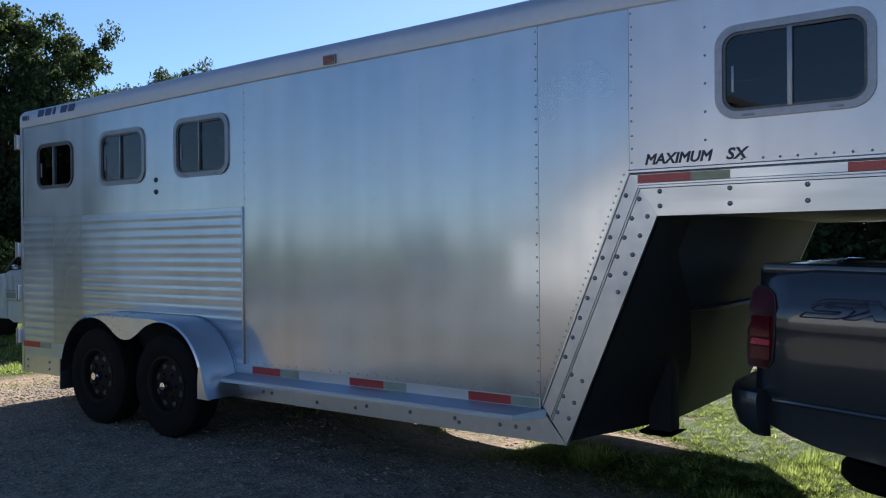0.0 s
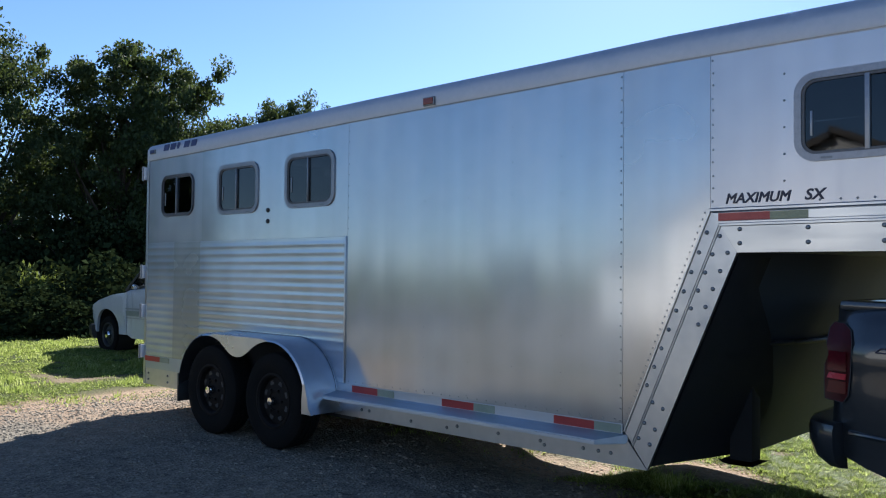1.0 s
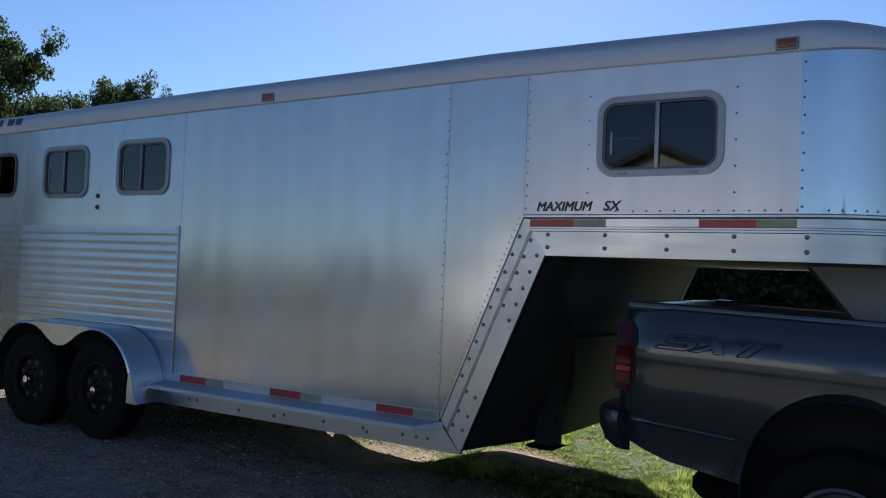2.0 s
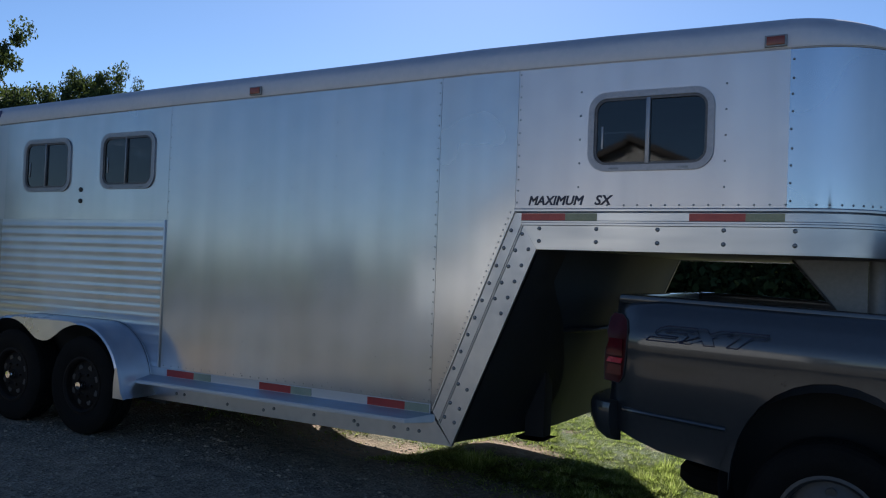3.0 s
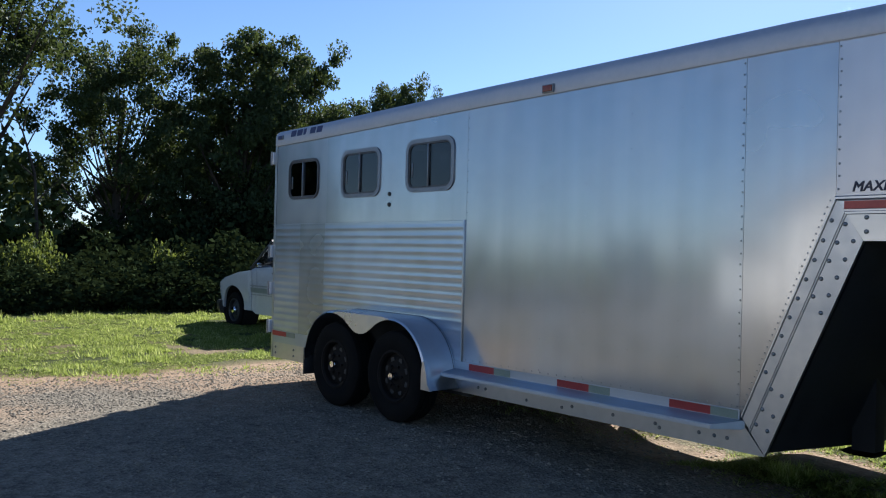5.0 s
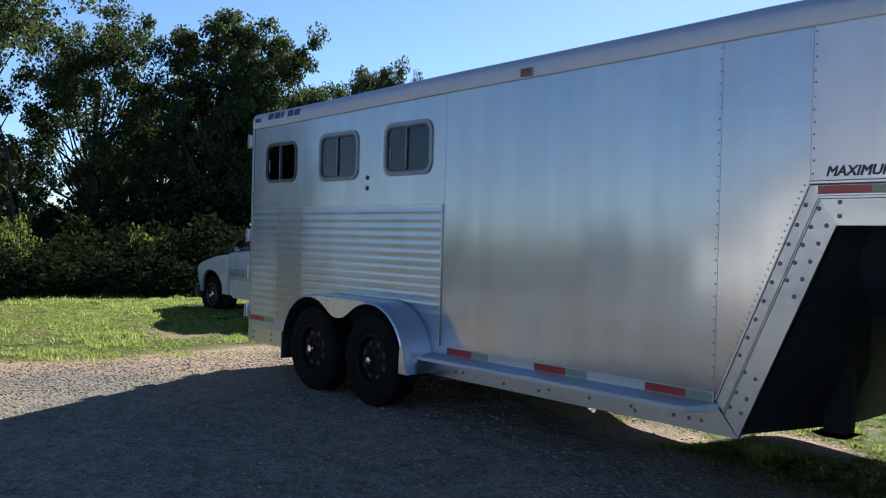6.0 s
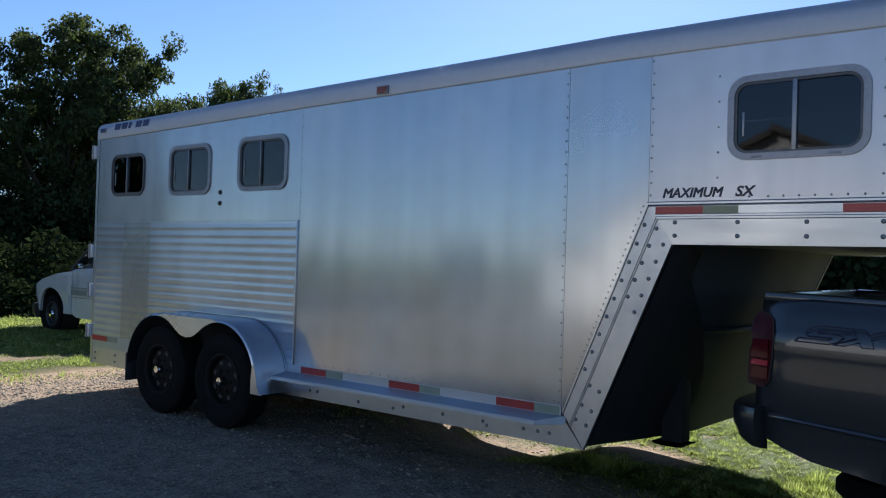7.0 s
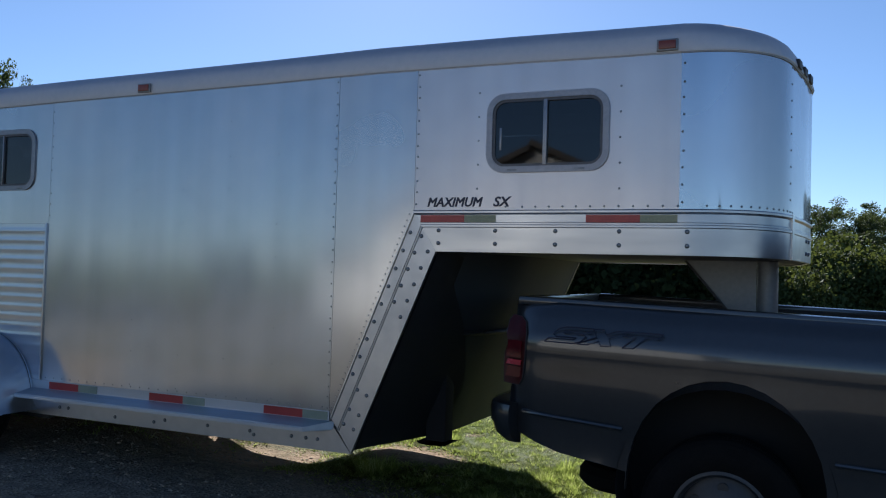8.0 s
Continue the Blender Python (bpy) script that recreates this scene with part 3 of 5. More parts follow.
def quilted(bm, z0, z1):
    """The long sheet bellies out a little between its rows of rivets, each bay by its own amount."""
    rng = random.Random(6)
    rows = []
    for a, b in zip(STUDS, STUDS[1:]):
        belly, lean = rng.uniform(0.0008, 0.0019), rng.uniform(-0.2, 0.2)
        for k in range(12 + (b == STUDS[-1])):
            u = k / 12
            rows.append((a + (b - a) * u, belly * math.sin(math.pi * u ** (1 + lean)) ** 1.5))
    cols = []
    for x, d in rows:
        cols.append([bm.verts.new((x, -0.0016 - d * (0.35 + 0.65 * math.sin(math.pi * k / 16)), z0 + (z1 - z0) * k / 16)) for k in range(17)])
    for p, q in zip(cols, cols[1:]):
        for k in range(16):
            bm.faces.new((p[k], q[k], q[k + 1], p[k + 1]))
    return bm


for nm, outline, holes, y in SHEET:
    if nm == "middle_sheet":
        part(nm, quilted(plate(outline, 0.001, 0.028), SILL, CAP), M_SHEET, trailer, smooth=20)
        continue
    part(nm, plate(outline, y, 0.028, holes), {"front_sheet": M_POLISH, "corner_sheet": M_CORNER, "neck_sheet": M_NECK}.get(nm, M_SHEET), trailer, smooth=0)
part("nose_sheet", sweep(FRONT, [(-0.003, 1.676), (0.0, 1.676), (0.0, TOP), (-0.003, TOP)], closed=True), M_NOSE, trailer)
part("far_wall", plate([(BACK, 0.26), (-4.86, 0.26), (-4.86, 0.42), (-3.0, 0.42), (-3.0, 0.29), (TOE[0], 0.29), (0, NECK), (1.30, NECK), (1.30, TOP), (BACK, TOP)], SIDE - 0.03, SIDE), M_SHEET, trailer, smooth=0)
part("rear_wall", boxed(BACK - 0.02, BACK + 0.02, 0.03, SIDE - 0.03, 0.36, TOP), M_SHEET, trailer, smooth=0)
part("trailer_floor", boxed(BACK + 0.03, -0.45, 0.03, SIDE - 0.032, 0.42, 0.47), M_INNER, trailer, smooth=0)

def front_bulge(y):
    """How far the front wall stands forward of the slanted corners."""
    return 0.24 * ease(0.0, 1.0, y)


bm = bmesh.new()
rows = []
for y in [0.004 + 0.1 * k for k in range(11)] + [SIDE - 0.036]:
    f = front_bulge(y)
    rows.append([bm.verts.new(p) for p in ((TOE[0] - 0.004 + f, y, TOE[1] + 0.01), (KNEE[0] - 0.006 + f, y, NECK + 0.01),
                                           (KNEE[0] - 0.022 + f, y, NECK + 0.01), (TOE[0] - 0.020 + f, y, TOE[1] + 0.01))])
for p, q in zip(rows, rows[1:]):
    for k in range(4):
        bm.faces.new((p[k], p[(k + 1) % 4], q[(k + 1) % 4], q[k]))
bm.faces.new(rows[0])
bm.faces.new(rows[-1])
part("front_wall", bm, M_FRONTW, trailer, "dull grey sloping front wall, darkened for the shade under the neck", smooth=50)
part("front_wall_end", plate([TOE, (TOE[0] + 0.236, TOE[1]), (KNEE[0] + 0.236, NECK), KNEE], SIDE - 0.034, SIDE - 0.022), M_SLANT, trailer, smooth=0)
part("front_brace", tube([(TOE[0] + (0.97 - TOE[1]) * 0.4255 + front_bulge(y) + 0.004, y, 0.97) for y in np.linspace(0.55, 2.10, 9)], 0.014, 8), M_BLACK, trailer)

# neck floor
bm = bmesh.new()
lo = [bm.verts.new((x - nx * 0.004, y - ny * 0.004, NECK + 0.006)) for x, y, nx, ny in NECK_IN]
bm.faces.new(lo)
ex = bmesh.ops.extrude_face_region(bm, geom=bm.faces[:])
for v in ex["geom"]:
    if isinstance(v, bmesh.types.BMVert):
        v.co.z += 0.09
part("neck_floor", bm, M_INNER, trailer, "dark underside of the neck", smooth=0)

# rail that rounds the roof edge, and the roof itself
RAIL = [(-0.012, TOP - 0.004), (0.010, TOP - 0.004), (0.012, TOP + 0.004), (0.012, TOP + 0.078), (0.006, TOP + 0.104), (-0.010, TOP + 0.130),
        (-0.036, TOP + 0.148), (-0.070, TOP + 0.147), (-0.13, TOP + 0.142)]
bm = bmesh.new()
rows = []
for x, y, nx, ny in PLAN:
    f = ease(1.25, 1.80, x)
    row = []
    for o, z in RAIL:
        h = max(0.0, z - TOP) / 0.163
        o2, z2 = o - 0.055 * f * h ** 1.5, TOP + (z - TOP) * (1 - 0.16 * f) + sag(x)
        row.append(bm.verts.new((x + nx * o2, y + ny * o2, z2)))
    rows.append(row)
for p, q in zip(rows, rows[1:]):
    for i in range(len(RAIL) - 1):
        bm.faces.new((p[i], p[i + 1], q[i + 1], q[i]))
part("roof_rail", bm, M_ROOF, trailer, "rounded pale roof rail")
bm = bmesh.new()
seal = [(-0.006, TOP - 0.010), (0.006, TOP - 0.010), (0.007, TOP - 0.003), (-0.006, TOP - 0.003)]
rows = [[bm.verts.new((x + nx * o, y + ny * o, z + sag(x))) for o, z in seal] for x, y, nx, ny in PLAN]
for p, q in zip(rows, rows[1:]):
    for i in range(4):
        bm.faces.new((p[i], p[(i + 1) % 4], q[(i + 1) % 4], q[i]))
part("rail_seal", bm, M_SEAL, trailer, "grey sealant line under the roof rail")
bm = bmesh.new()
half = len(PLAN) // 2
rows = []
for i in range(half + 1):
    a, b = PLAN[i], PLAN[len(PLAN) - 1 - i]
    f = ease(1.25, 1.80, a[0])
    k = 0.125 + 0.055 * f
    a, b = (a[0] - a[2] * k, a[1] - a[3] * k), (b[0] - b[2] * k, b[1] - b[3] * k)
    rows.append([bm.verts.new((a[0] + (b[0] - a[0]) * k / 10, a[1] + (b[1] - a[1]) * k / 10,
                               TOP + 0.140 - 0.026 * f + sag(PLAN[i][0]) - 0.012 * math.sin(math.pi * k / 10))) for k in range(11)])
for p, q in zip(rows, rows[1:]):
    for k in range(10):
        bm.faces.new((p[k], p[k + 1], q[k + 1], q[k]))
bmesh.ops.remove_doubles(bm, verts=bm.verts, dist=0.002)
part("roof", bm, M_ROOF, trailer, smooth=40)

# band round the neck: two beads and a flat web
BAND = [(-0.02, NECK), (0.004, NECK), (0.006, 1.588), (0.012, 1.592), (0.012, 1.602), (0.006, 1.606), (0.006, 1.614), (0.002, 1.618),
        (0.002, 1.658), (0.007, 1.662), (0.012, 1.668), (0.012, 1.678), (0.004, 1.684), (-0.02, 1.684)]
bm = sweep(FRONT, BAND)
rows = []
for o, z in BAND:
    x = INNER_KNEE[0] + (KNEE[0] - INNER_KNEE[0]) * (1.676 - z) / (1.676 - NECK)
    rows.append((bm.verts.new((x, -o, z)), bm.verts.new((1.30, -o, z))))
for p, q in zip(rows, rows[1:]):
    bm.faces.new((p[0], p[1], q[1], q[0]))
bmesh.ops.remove_doubles(bm, verts=bm.verts, dist=0.0005)
part("neck_band", bm, M_EXTR, trailer, "extruded aluminium band with two beads")
part("nose_joint", sweep(FRONT[13:15], [(0.002, NECK - 0.001), (0.0135, NECK - 0.001), (0.0135, 1.686), (0.002, 1.686)], closed=True), M_EXTR, trailer)


# slanted corner extrusion of the drop
def slant_point(s, o, d):
    """s: 0 at the toe to 1 at the knee; o: 0 at the outer edge to 1 at the inner one; d: proud of the wall."""
    a = Vector((TOE[0] + (KNEE[0] - TOE[0]) * s, 0, TOE[1] + (KNEE[1] - TOE[1]) * s))
    b = Vector((INNER_TOE[0] + (INNER_KNEE[0] - INNER_TOE[0]) * s, 0, INNER_TOE[1] + (INNER_KNEE[1] - INNER_TOE[1]) * s))
    p = a + (b - a) * o
    return (p.x, -d, p.z)


SL = [(0.0, -0.02), (0.0, 0.006), (0.585, 0.006), (0.60, 0.012), (0.625, 0.012), (0.635, 0.004), (0.645, 0.004), (0.655, 0.010), (0.675, 0.010), (0.685, 0.003), (0.955, 0.003), (0.965, 0.012), (1.0, 0.012), (1.0, -0.01)]
bm = bmesh.new()
ra = [bm.verts.new(slant_point(0, o, d)) for o, d in SL]
rb = [bm.verts.new(slant_point(1, o, d)) for o, d in SL]
for i in range(len(SL) - 1):
    bm.faces.new((ra[i], ra[i + 1], rb[i + 1], rb[i]))
part("drop_corner", bm, M_SLANT, trailer, "brushed slanted corner extrusion with bolt rows", smooth=20)

part("far_drop_corner", plate([(TOE[0] + 0.049, 0.41), KNEE, INNER_KNEE, (INNER_TOE[0], 0.49)], SIDE + 0.001, SIDE + 0.008), M_SLANT, trailer, smooth=0)
part("far_neck_band", boxed(INNER_KNEE[0], 1.30, SIDE, SIDE + 0.008, NECK, 1.68), M_EXTR, trailer, smooth=0)

# sill, step and skirt
part("sill", boxed(-3.12, -0.645, -0.006, 0.02, 0.436, 0.522), M_SILL, trailer, smooth=0)
part("rear_sill", boxed(BACK, -4.75, -0.006, 0.02, 0.400, 0.522), M_SILL, trailer, smooth=0)
bm = bmesh.new()
top = [(-3.16, 0.0), (-3.16, -0.15), (-0.735, -0.15), (-0.615, 0.0)]
a = [bm.verts.new((x, y, 0.440 + (0.026 if y > -0.1 else 0.0))) for x, y in top]
b = [bm.verts.new((x, y, 0.414)) for x, y in top]
bm.faces.new(a)
bm.faces.new(b)
for i in range(4):
    bm.faces.new((a[i], a[(i + 1) % 4], b[(i + 1) % 4], b[i]))
bmesh.ops.bevel(bm, geom=[e for e in bm.edges if abs(e.verts[0].co.z - e.verts[1].co.z) < 1e-4], offset=0.006, segments=3, affect="EDGES")
part("running_board", bm, M_STEP, trailer, "long aluminium step with a rolled nose")
part("skirt", plate([(-3.12, 0.290), (TOE[0] - 0.001, 0.290), (-0.618, 0.436), (-3.12, 0.436)], -0.003, 0.02), M_SLANT, trailer, smooth=0)
part("rear_skirt", plate([(BACK, 0.243), (-4.72, 0.243), (-4.72, 0.40), (BACK, 0.40)], -0.003, 0.02), M_SLANT, trailer, smooth=0)

# corrugated lower panel: four lengths, one rubbed flat and one with the film of an old sticker
def ribbed(x0, x1, depth, mat, label):
    bm = bmesh.new()
    prof, zc, pitch = [], 0.523, 0.0665
    while zc + pitch < 1.60:
        prof += [(-0.003 - depth * (0.5 - 0.5 * math.cos(2 * math.pi * k / 10)) ** 1.8, zc + pitch * k / 10) for k in range(10)]
        zc += pitch
    prof += [(-0.003, zc), (-0.003, 1.602), (0.001, 1.604)]
    la = [bm.verts.new((x0, y - 0.002, z)) for y, z in prof]
    lb = [bm.verts.new((x1, y - 0.002, z)) for y, z in prof]
    for i in range(len(prof) - 1):
        bm.faces.new((la[i], la[i + 1], lb[i + 1], lb[i]))
    part("corrugated_panel", bm, mat, trailer, label, smooth=60)


RIBBED = "horizontally ribbed aluminium lower panel"
ribbed(BACK + 0.002, -5.424, 0.0019, M_RIB, RIBBED)
ribbed(-5.423, -4.973, 0.0009, M_FILM, "ribbed panel dulled and nearly flat")
ribbed(-4.972, -2.985, 0.0019, M_RIB, RIBBED)
part("panel_trim", boxed(-2.984, -2.970, -0.014, 0.0, 0.524, 1.606, bevel=0.003), M_EXTR, trailer)
part("corner_post", sweep([(BACK - 0.004, -0.004, -0.7, -0.7), (BACK + 0.03, -0.004, 0, -1)], [(0.0, 0.24), (0.004, 0.245), (0.004, TOP), (0, TOP)], closed=True), M_EXTR, trailer)


# windows
def slider(c, s, frame_mat, label, flip=1):
    w, h = s
    edge = 0.022 if frame_mat is M_SEALD else 0.055
    win = part("window", ring_plate(rrect(*c, w + edge, h + edge, 0.10), rrect(*c, w - 0.012, h - 0.012, 0.07), -0.012, 0.006), frame_mat, trailer, label)
    rim = ring_plate(rrect(*c, w - 0.010, h - 0.010, 0.07), rrect(*c, w - 0.040, h - 0.040, 0.058), -0.005, 0.012)
    part("inner_frame", rim, M_SEALD, win)
    x = c[0] - 0.008 if s is NSIZE else c[0] - 0.022
    k = 0.011 if s is NSIZE else 0.006
    part("mullion", boxed(x - k, x + k, -0.008, 0.010, c[1] - h / 2 + 0.012, c[1] + h / 2 - 0.012, bevel=0.003), M_SEAL, win)
    for x0, x1, y in ((c[0] - w / 2 + 0.012, x, 0.002), (x, c[0] + w / 2 - 0.012, 0.009)):
        o = [p for p in rrect(*c, w - 0.02, h - 0.02, 0.065)]
        o = [(min(max(px, x0), x1), pz) for px, pz in o]
        clean = [p for i, p in enumerate(o) if i == 0 or (Vector(p) - Vector(o[i - 1])).length > 1e-4]
        part("pane", plate(clean, y, y + 0.003), M_GLASS, win, smooth=0)
    part("latch", boxed(c[0] - w / 2 + 0.045, c[0] - w / 2 + 0.056, -0.004, 0.004, c[1] - 0.09, c[1] + 0.03, bevel=0.002), M_SEAL, win)
    for dx in (-0.3, 0.3):
        part("drain_slot", boxed(c[0] + dx * w - 0.026, c[0] + dx * w + 0.026, -0.0140, -0.0118, c[1] - h / 2 - 0.018, c[1] - h / 2 - 0.008, bevel=0.001), M_STEEL, win)
    return win


slider(WIN[0], (0.545, 0.370), M_SEALD, "sliding window with a narrow dark frame and dark glass")
slider(WIN[1], WSIZE, M_SEAL, "sliding window with grey frame and tinted glass")
slider(WIN[2], WSIZE, M_SEAL, "sliding window with grey frame and tinted glass")
slider(NWIN, NSIZE, M_SEAL, "wider sliding window with grey frame and tinted glass")

# conspicuity tape
for x, z, y, red, white in ((-2.885, 0.492, -0.0075, 0.272, 0.168), (-1.994, 0.492, -0.0075, 0.275, 0.172), (-1.102, 0.492, -0.0075, 0.276, 0.170),
                            (-5.925, 0.492, -0.0075, 0.28, 0.17), (0.838, 1.637, -0.0035, 0.275, 0.182), (-0.098, 1.637, -0.0035, 0.263, 0.182)):
    hh = 0.024 if z < 1 else 0.0195
    part("red_tape", boxed(x, x + red, y - 0.001, y + 0.001, z - hh, z + hh), M_RED if z < 1 else M_RED_NECK, trailer, smooth=0)
    part("silver_tape", boxed(x + red, x + red + white, y - 0.001, y + 0.001, z - hh, z + hh), M_SILVER if z < 1 else M_SILVER_NECK, trailer, smooth=0)

# marker lamps on the rail
for x in (-2.129, 1.232):
    lamp = part("marker_lamp", boxed(x - 0.052, x + 0.052, -0.026, -0.010, 2.466, 2.524, bevel=0.004), M_STEEL, trailer)
    part("lens", boxed(x - 0.042, x + 0.042, -0.034, -0.024, 2.474, 2.516, bevel=0.004), M_LENS, lamp, "dull amber lens")
lamp = part("marker_lamp", boxed(-5.885, -5.79, -0.024, -0.010, 2.468, 2.510, bevel=0.003), M_STEEL, trailer)
part("lens", boxed(-5.875, -5.80, -0.030, -0.022, 2.474, 2.504, bevel=0.003), M_INKB, lamp)
for y in (0.52, 0.70, 0.88):
    x, nx, ny = 1.80 + (y - 0.45) * 0.135, 0.991, -0.133
    lp = part("nose_lamp", boxed(-0.045, 0.045, -0.012, 0.012, -0.022, 0.022, bevel=0.004), M_BLACK, trailer)
    lp.matrix_basis = Matrix.Translation((x + nx * 0.010, y + ny * 0.010, TOP + 0.020)) @ Matrix.Rotation(math.atan2(nx, -ny), 4, "Z")

# lettering: a plain dark maker's mark, and the model's words
for i in range(5):
    x = -5.645 + 0.122 * i
    z0, z1, k = 2.480, 2.538, 0.022
    part("maker_mark", plate([(x, z0), (x + (0.040 if i == 2 else 0.092), z0), (x + (0.040 if i == 2 else 0.092) + k, z1), (x + k, z1)], -0.0145, -0.0115), M_INKB, trailer, smooth=0)
wall_text = pose(0, 0, 0, 90, 0, 0)
lettering("words", "MAXIMUM", 0.070, M_INK, trailer, Matrix.Translation((-0.062, -0.003, 1.704)) @ wall_text, 0.25, stretch=0.985, weight=0.026)
lettering("words", "SX", 0.072, M_INK, trailer, Matrix.Translation((0.328, -0.003, 1.704)) @ wall_text, 0.25, stretch=1.06, weight=0.026)

# bolts that can be counted
bolt_me = bpy.data.meshes.new("bolt")
bm = lathe([(0.0115, 0.004), (0.0115, -0.003), (0.0085, -0.0075), (0.004, -0.009), (0.00001, -0.0092)], "y", 10)
bm.to_mesh(bolt_me)
bm.free()
finish(bolt_me, M_STEEL, 50)


def bolt(x, z, y=-0.006):
    shared("bolt", bolt_me, trailer, pose(x, y, z))


for i in range(5):
    for z in (1.572, 1.502):
        bolt(0.015 + 0.332 * i, z)
x, y, nx, ny = FRONT[15]
for k in (0.3, 0.6):
    for z in (1.572, 1.502):
        q = Vector(FRONT[15][:2]).lerp(Vector(FRONT[16][:2]), k) + Vector((nx, ny)) * 0.005
        shared("bolt", bolt_me, trailer, pose(q.x, q.y, z, 0, 0, math.degrees(math.atan2(nx, -ny))))
for i in range(9):
    bolt(*slant_point(0.926 - 0.0857 * i, 0.87, 0)[0::2], y=-0.003)
for i in range(5):
    bolt(*slant_point(0.972 - 0.079 * i, 0.53, 0)[0::2])
    bolt(*slant_point(0.961 - 0.079 * i, 0.20, 0)[0::2])
for s, o in ((0.22, 0.55), (0.122, 0.55), (0.05, 0.54), (0.25, 0.23), (0.153, 0.22), (0.085, 0.20)):
    bolt(*slant_point(s, o, 0)[0::2])
for x in (-2.78, -2.70, -2.28, -1.95, -1.86, -1.52, -1.20, -1.17, -0.90, -0.80, -0.72):
    bolt(x, 0.352 - 0.02 * (int(x * 100) % 2), -0.004)
for x, z in ((-5.86, 0.35), (-5.86, 0.29), (-5.50, 0.35), (-5.50, 0.29)):
    bolt(x, z, -0.004)
for z in (1.842, 1.752):
    part("grommet", lathe([(0.019, 0.0), (0.019, -0.008), (0.013, -0.014), (0.00001, -0.015)], "y", 14, (-3.960, 0, z)), M_BLACK, trailer)


def rivet_rows():
    """Small domed rivets in rows, too small to pick apart."""
    rng = random.Random(3)
    pts = []
    for x, z0, z1, st in ((-2.955, 1.66, 2.44, 0.08), (-2.172, 0.56, 2.30, 0.21), (-1.785, 0.56, 2.35, 0.21), (-1.425, 0.56, 2.35, 0.21), (-1.06, 0.56, 2.35, 0.21),
                          (-0.662, 0.53, 2.45, 0.066), (-0.128, 1.72, 2.45, 0.066), (1.314, 1.72, 2.45, 0.085)):
        z = z0
        while z < z1:
            pts.append((x + rng.uniform(-0.003, 0.003), -0.0022, z + rng.uniform(-0.006, 0.006)))
            z += st
    for i in range(34):
        s = 0.03 + 0.94 * i / 33
        p = slant_point(s, 1.10, 0)
        pts.append((p[0], 0.0, p[2]))
    for i in range(13):
        pts.append((0.42 + 0.073 * i if i > 0 else 0.40, -0.002, 1.700))
    for z in (1.80, 1.93, 2.06, 2.19, 2.32):
        pts += [(0.235, -0.002, z), (1.005, -0.002, z - 0.01)]
    for i in range(30):
        pts.append((-2.93 + 0.077 * i, -0.002, 0.540))
    for x, y, nx, ny in FRONT[2:15]:
        pts.append((x, y, 1.700))
    for k in range(9):
        x, y, nx, ny = FRONT[13]
        pts.append((x, y, 1.76 + 0.085 * k))
    dome = [(0, 0, 1)] + [(math.cos(a) * r, math.sin(a) * r, h) for r, h in ((0.6, 0.75), (1, 0)) for a in [i * math.pi / 3 for i in range(6)]]
    v, f = [], []
    for x, y, z in pts:
        k = len(v)
        n = Vector((0, -1, 0)) if x < 1.32 else Vector(min(FRONT, key=lambda r: abs(r[0] - x) + abs(r[1] - y))[2:] + (0,))
        q = n.to_track_quat("Z", "Y")
        r = 0.0046 if -2.5 < x < -0.9 and z > 0.55 else 0.0064
        v += [tuple(Vector((x, y, z)) + q @ Vector((a * r, b * r, c * r * 0.55))) for a, b, c in dome]
        for i in range(6):
            j = (i + 1) % 6
            f += [(k, k + 1 + i, k + 1 + j), (k + 1 + i, k + 7 + i, k + 7 + j), (k + 1 + i, k + 7 + j, k + 1 + j)]
    ob = new("rivets", bulk("rivets", v, f, M_STEEL, 60))
    ob.parent = trailer
    tagged(ob, "small round rivet heads", kind="stuff")


rivet_rows()

# hinges at the back corner
for z in (2.287, 1.325, 0.945, 0.554):
    h = part("hinge", boxed(BACK - 0.072, BACK - 0.006, -0.030, 0.012, z - 0.062, z + 0.062, bevel=0.004), M_WHITE, trailer, "pale hinge leaf")
    part("hinge_slot", boxed(BACK - 0.052, BACK - 0.030, -0.0325, -0.028, z - 0.038, z + 0.038, bevel=0.001), M_BLACK, h)
    part("hinge_pin", lathe([(0.011, z - 0.07), (0.011, z + 0.07)], "z", 10, (BACK - 0.040, -0.032, 0)), M_STEEL, h)

# fender over the tandem wheels
HUB = ((-4.355, 0.362), (-3.50, 0.362))
R_IN, R_OUT, Y_OUT = 0.447, 0.458, -0.30


def arch(c, r, a0, a1, n):
    return [(c[0] + r * math.cos(radians(a0 + (a1 - a0) * i / n)), c[1] + 0.012 + r * math.sin(radians(a0 + (a1 - a0) * i / n))) for i in range(n + 1)]


crown = [(-4.815, 0.36)] + arch(HUB[0], R_OUT, 170, 92, 12) + arch(HUB[1], R_OUT, 88, 12, 12) + [(-3.045, 0.42), (-3.03, 0.36), (-2.99, 0.318)]
bm = bmesh.new()
rows = []
for i, (x, z) in enumerate(crown):
    row = []
    for k, (y, dz) in enumerate(((0.0, 0.0), (-0.10, 0.0), (-0.22, 0.0), (-0.27, -0.003), (-0.292, -0.010), (Y_OUT, -0.024))):
        cx = min(max(x, HUB[0][0]), HUB[1][0])
        d = Vector((x - cx, z - 0.374)).normalized()
        row.append(bm.verts.new((x + d.x * dz, y, z + d.y * dz)))
    rows.append(row)
for p, q in zip(rows, rows[1:]):
    for k in range(5):
        bm.faces.new((p[k], p[k + 1], q[k + 1], q[k]))
fender = part("fender", bm, M_FEND, trailer, "smooth aluminium tandem fender", smooth=40)
web = [(HUB[0][0] + 0.02, 0.812)] + arch(HUB[0], R_IN - 0.012, 86, 53, 8)
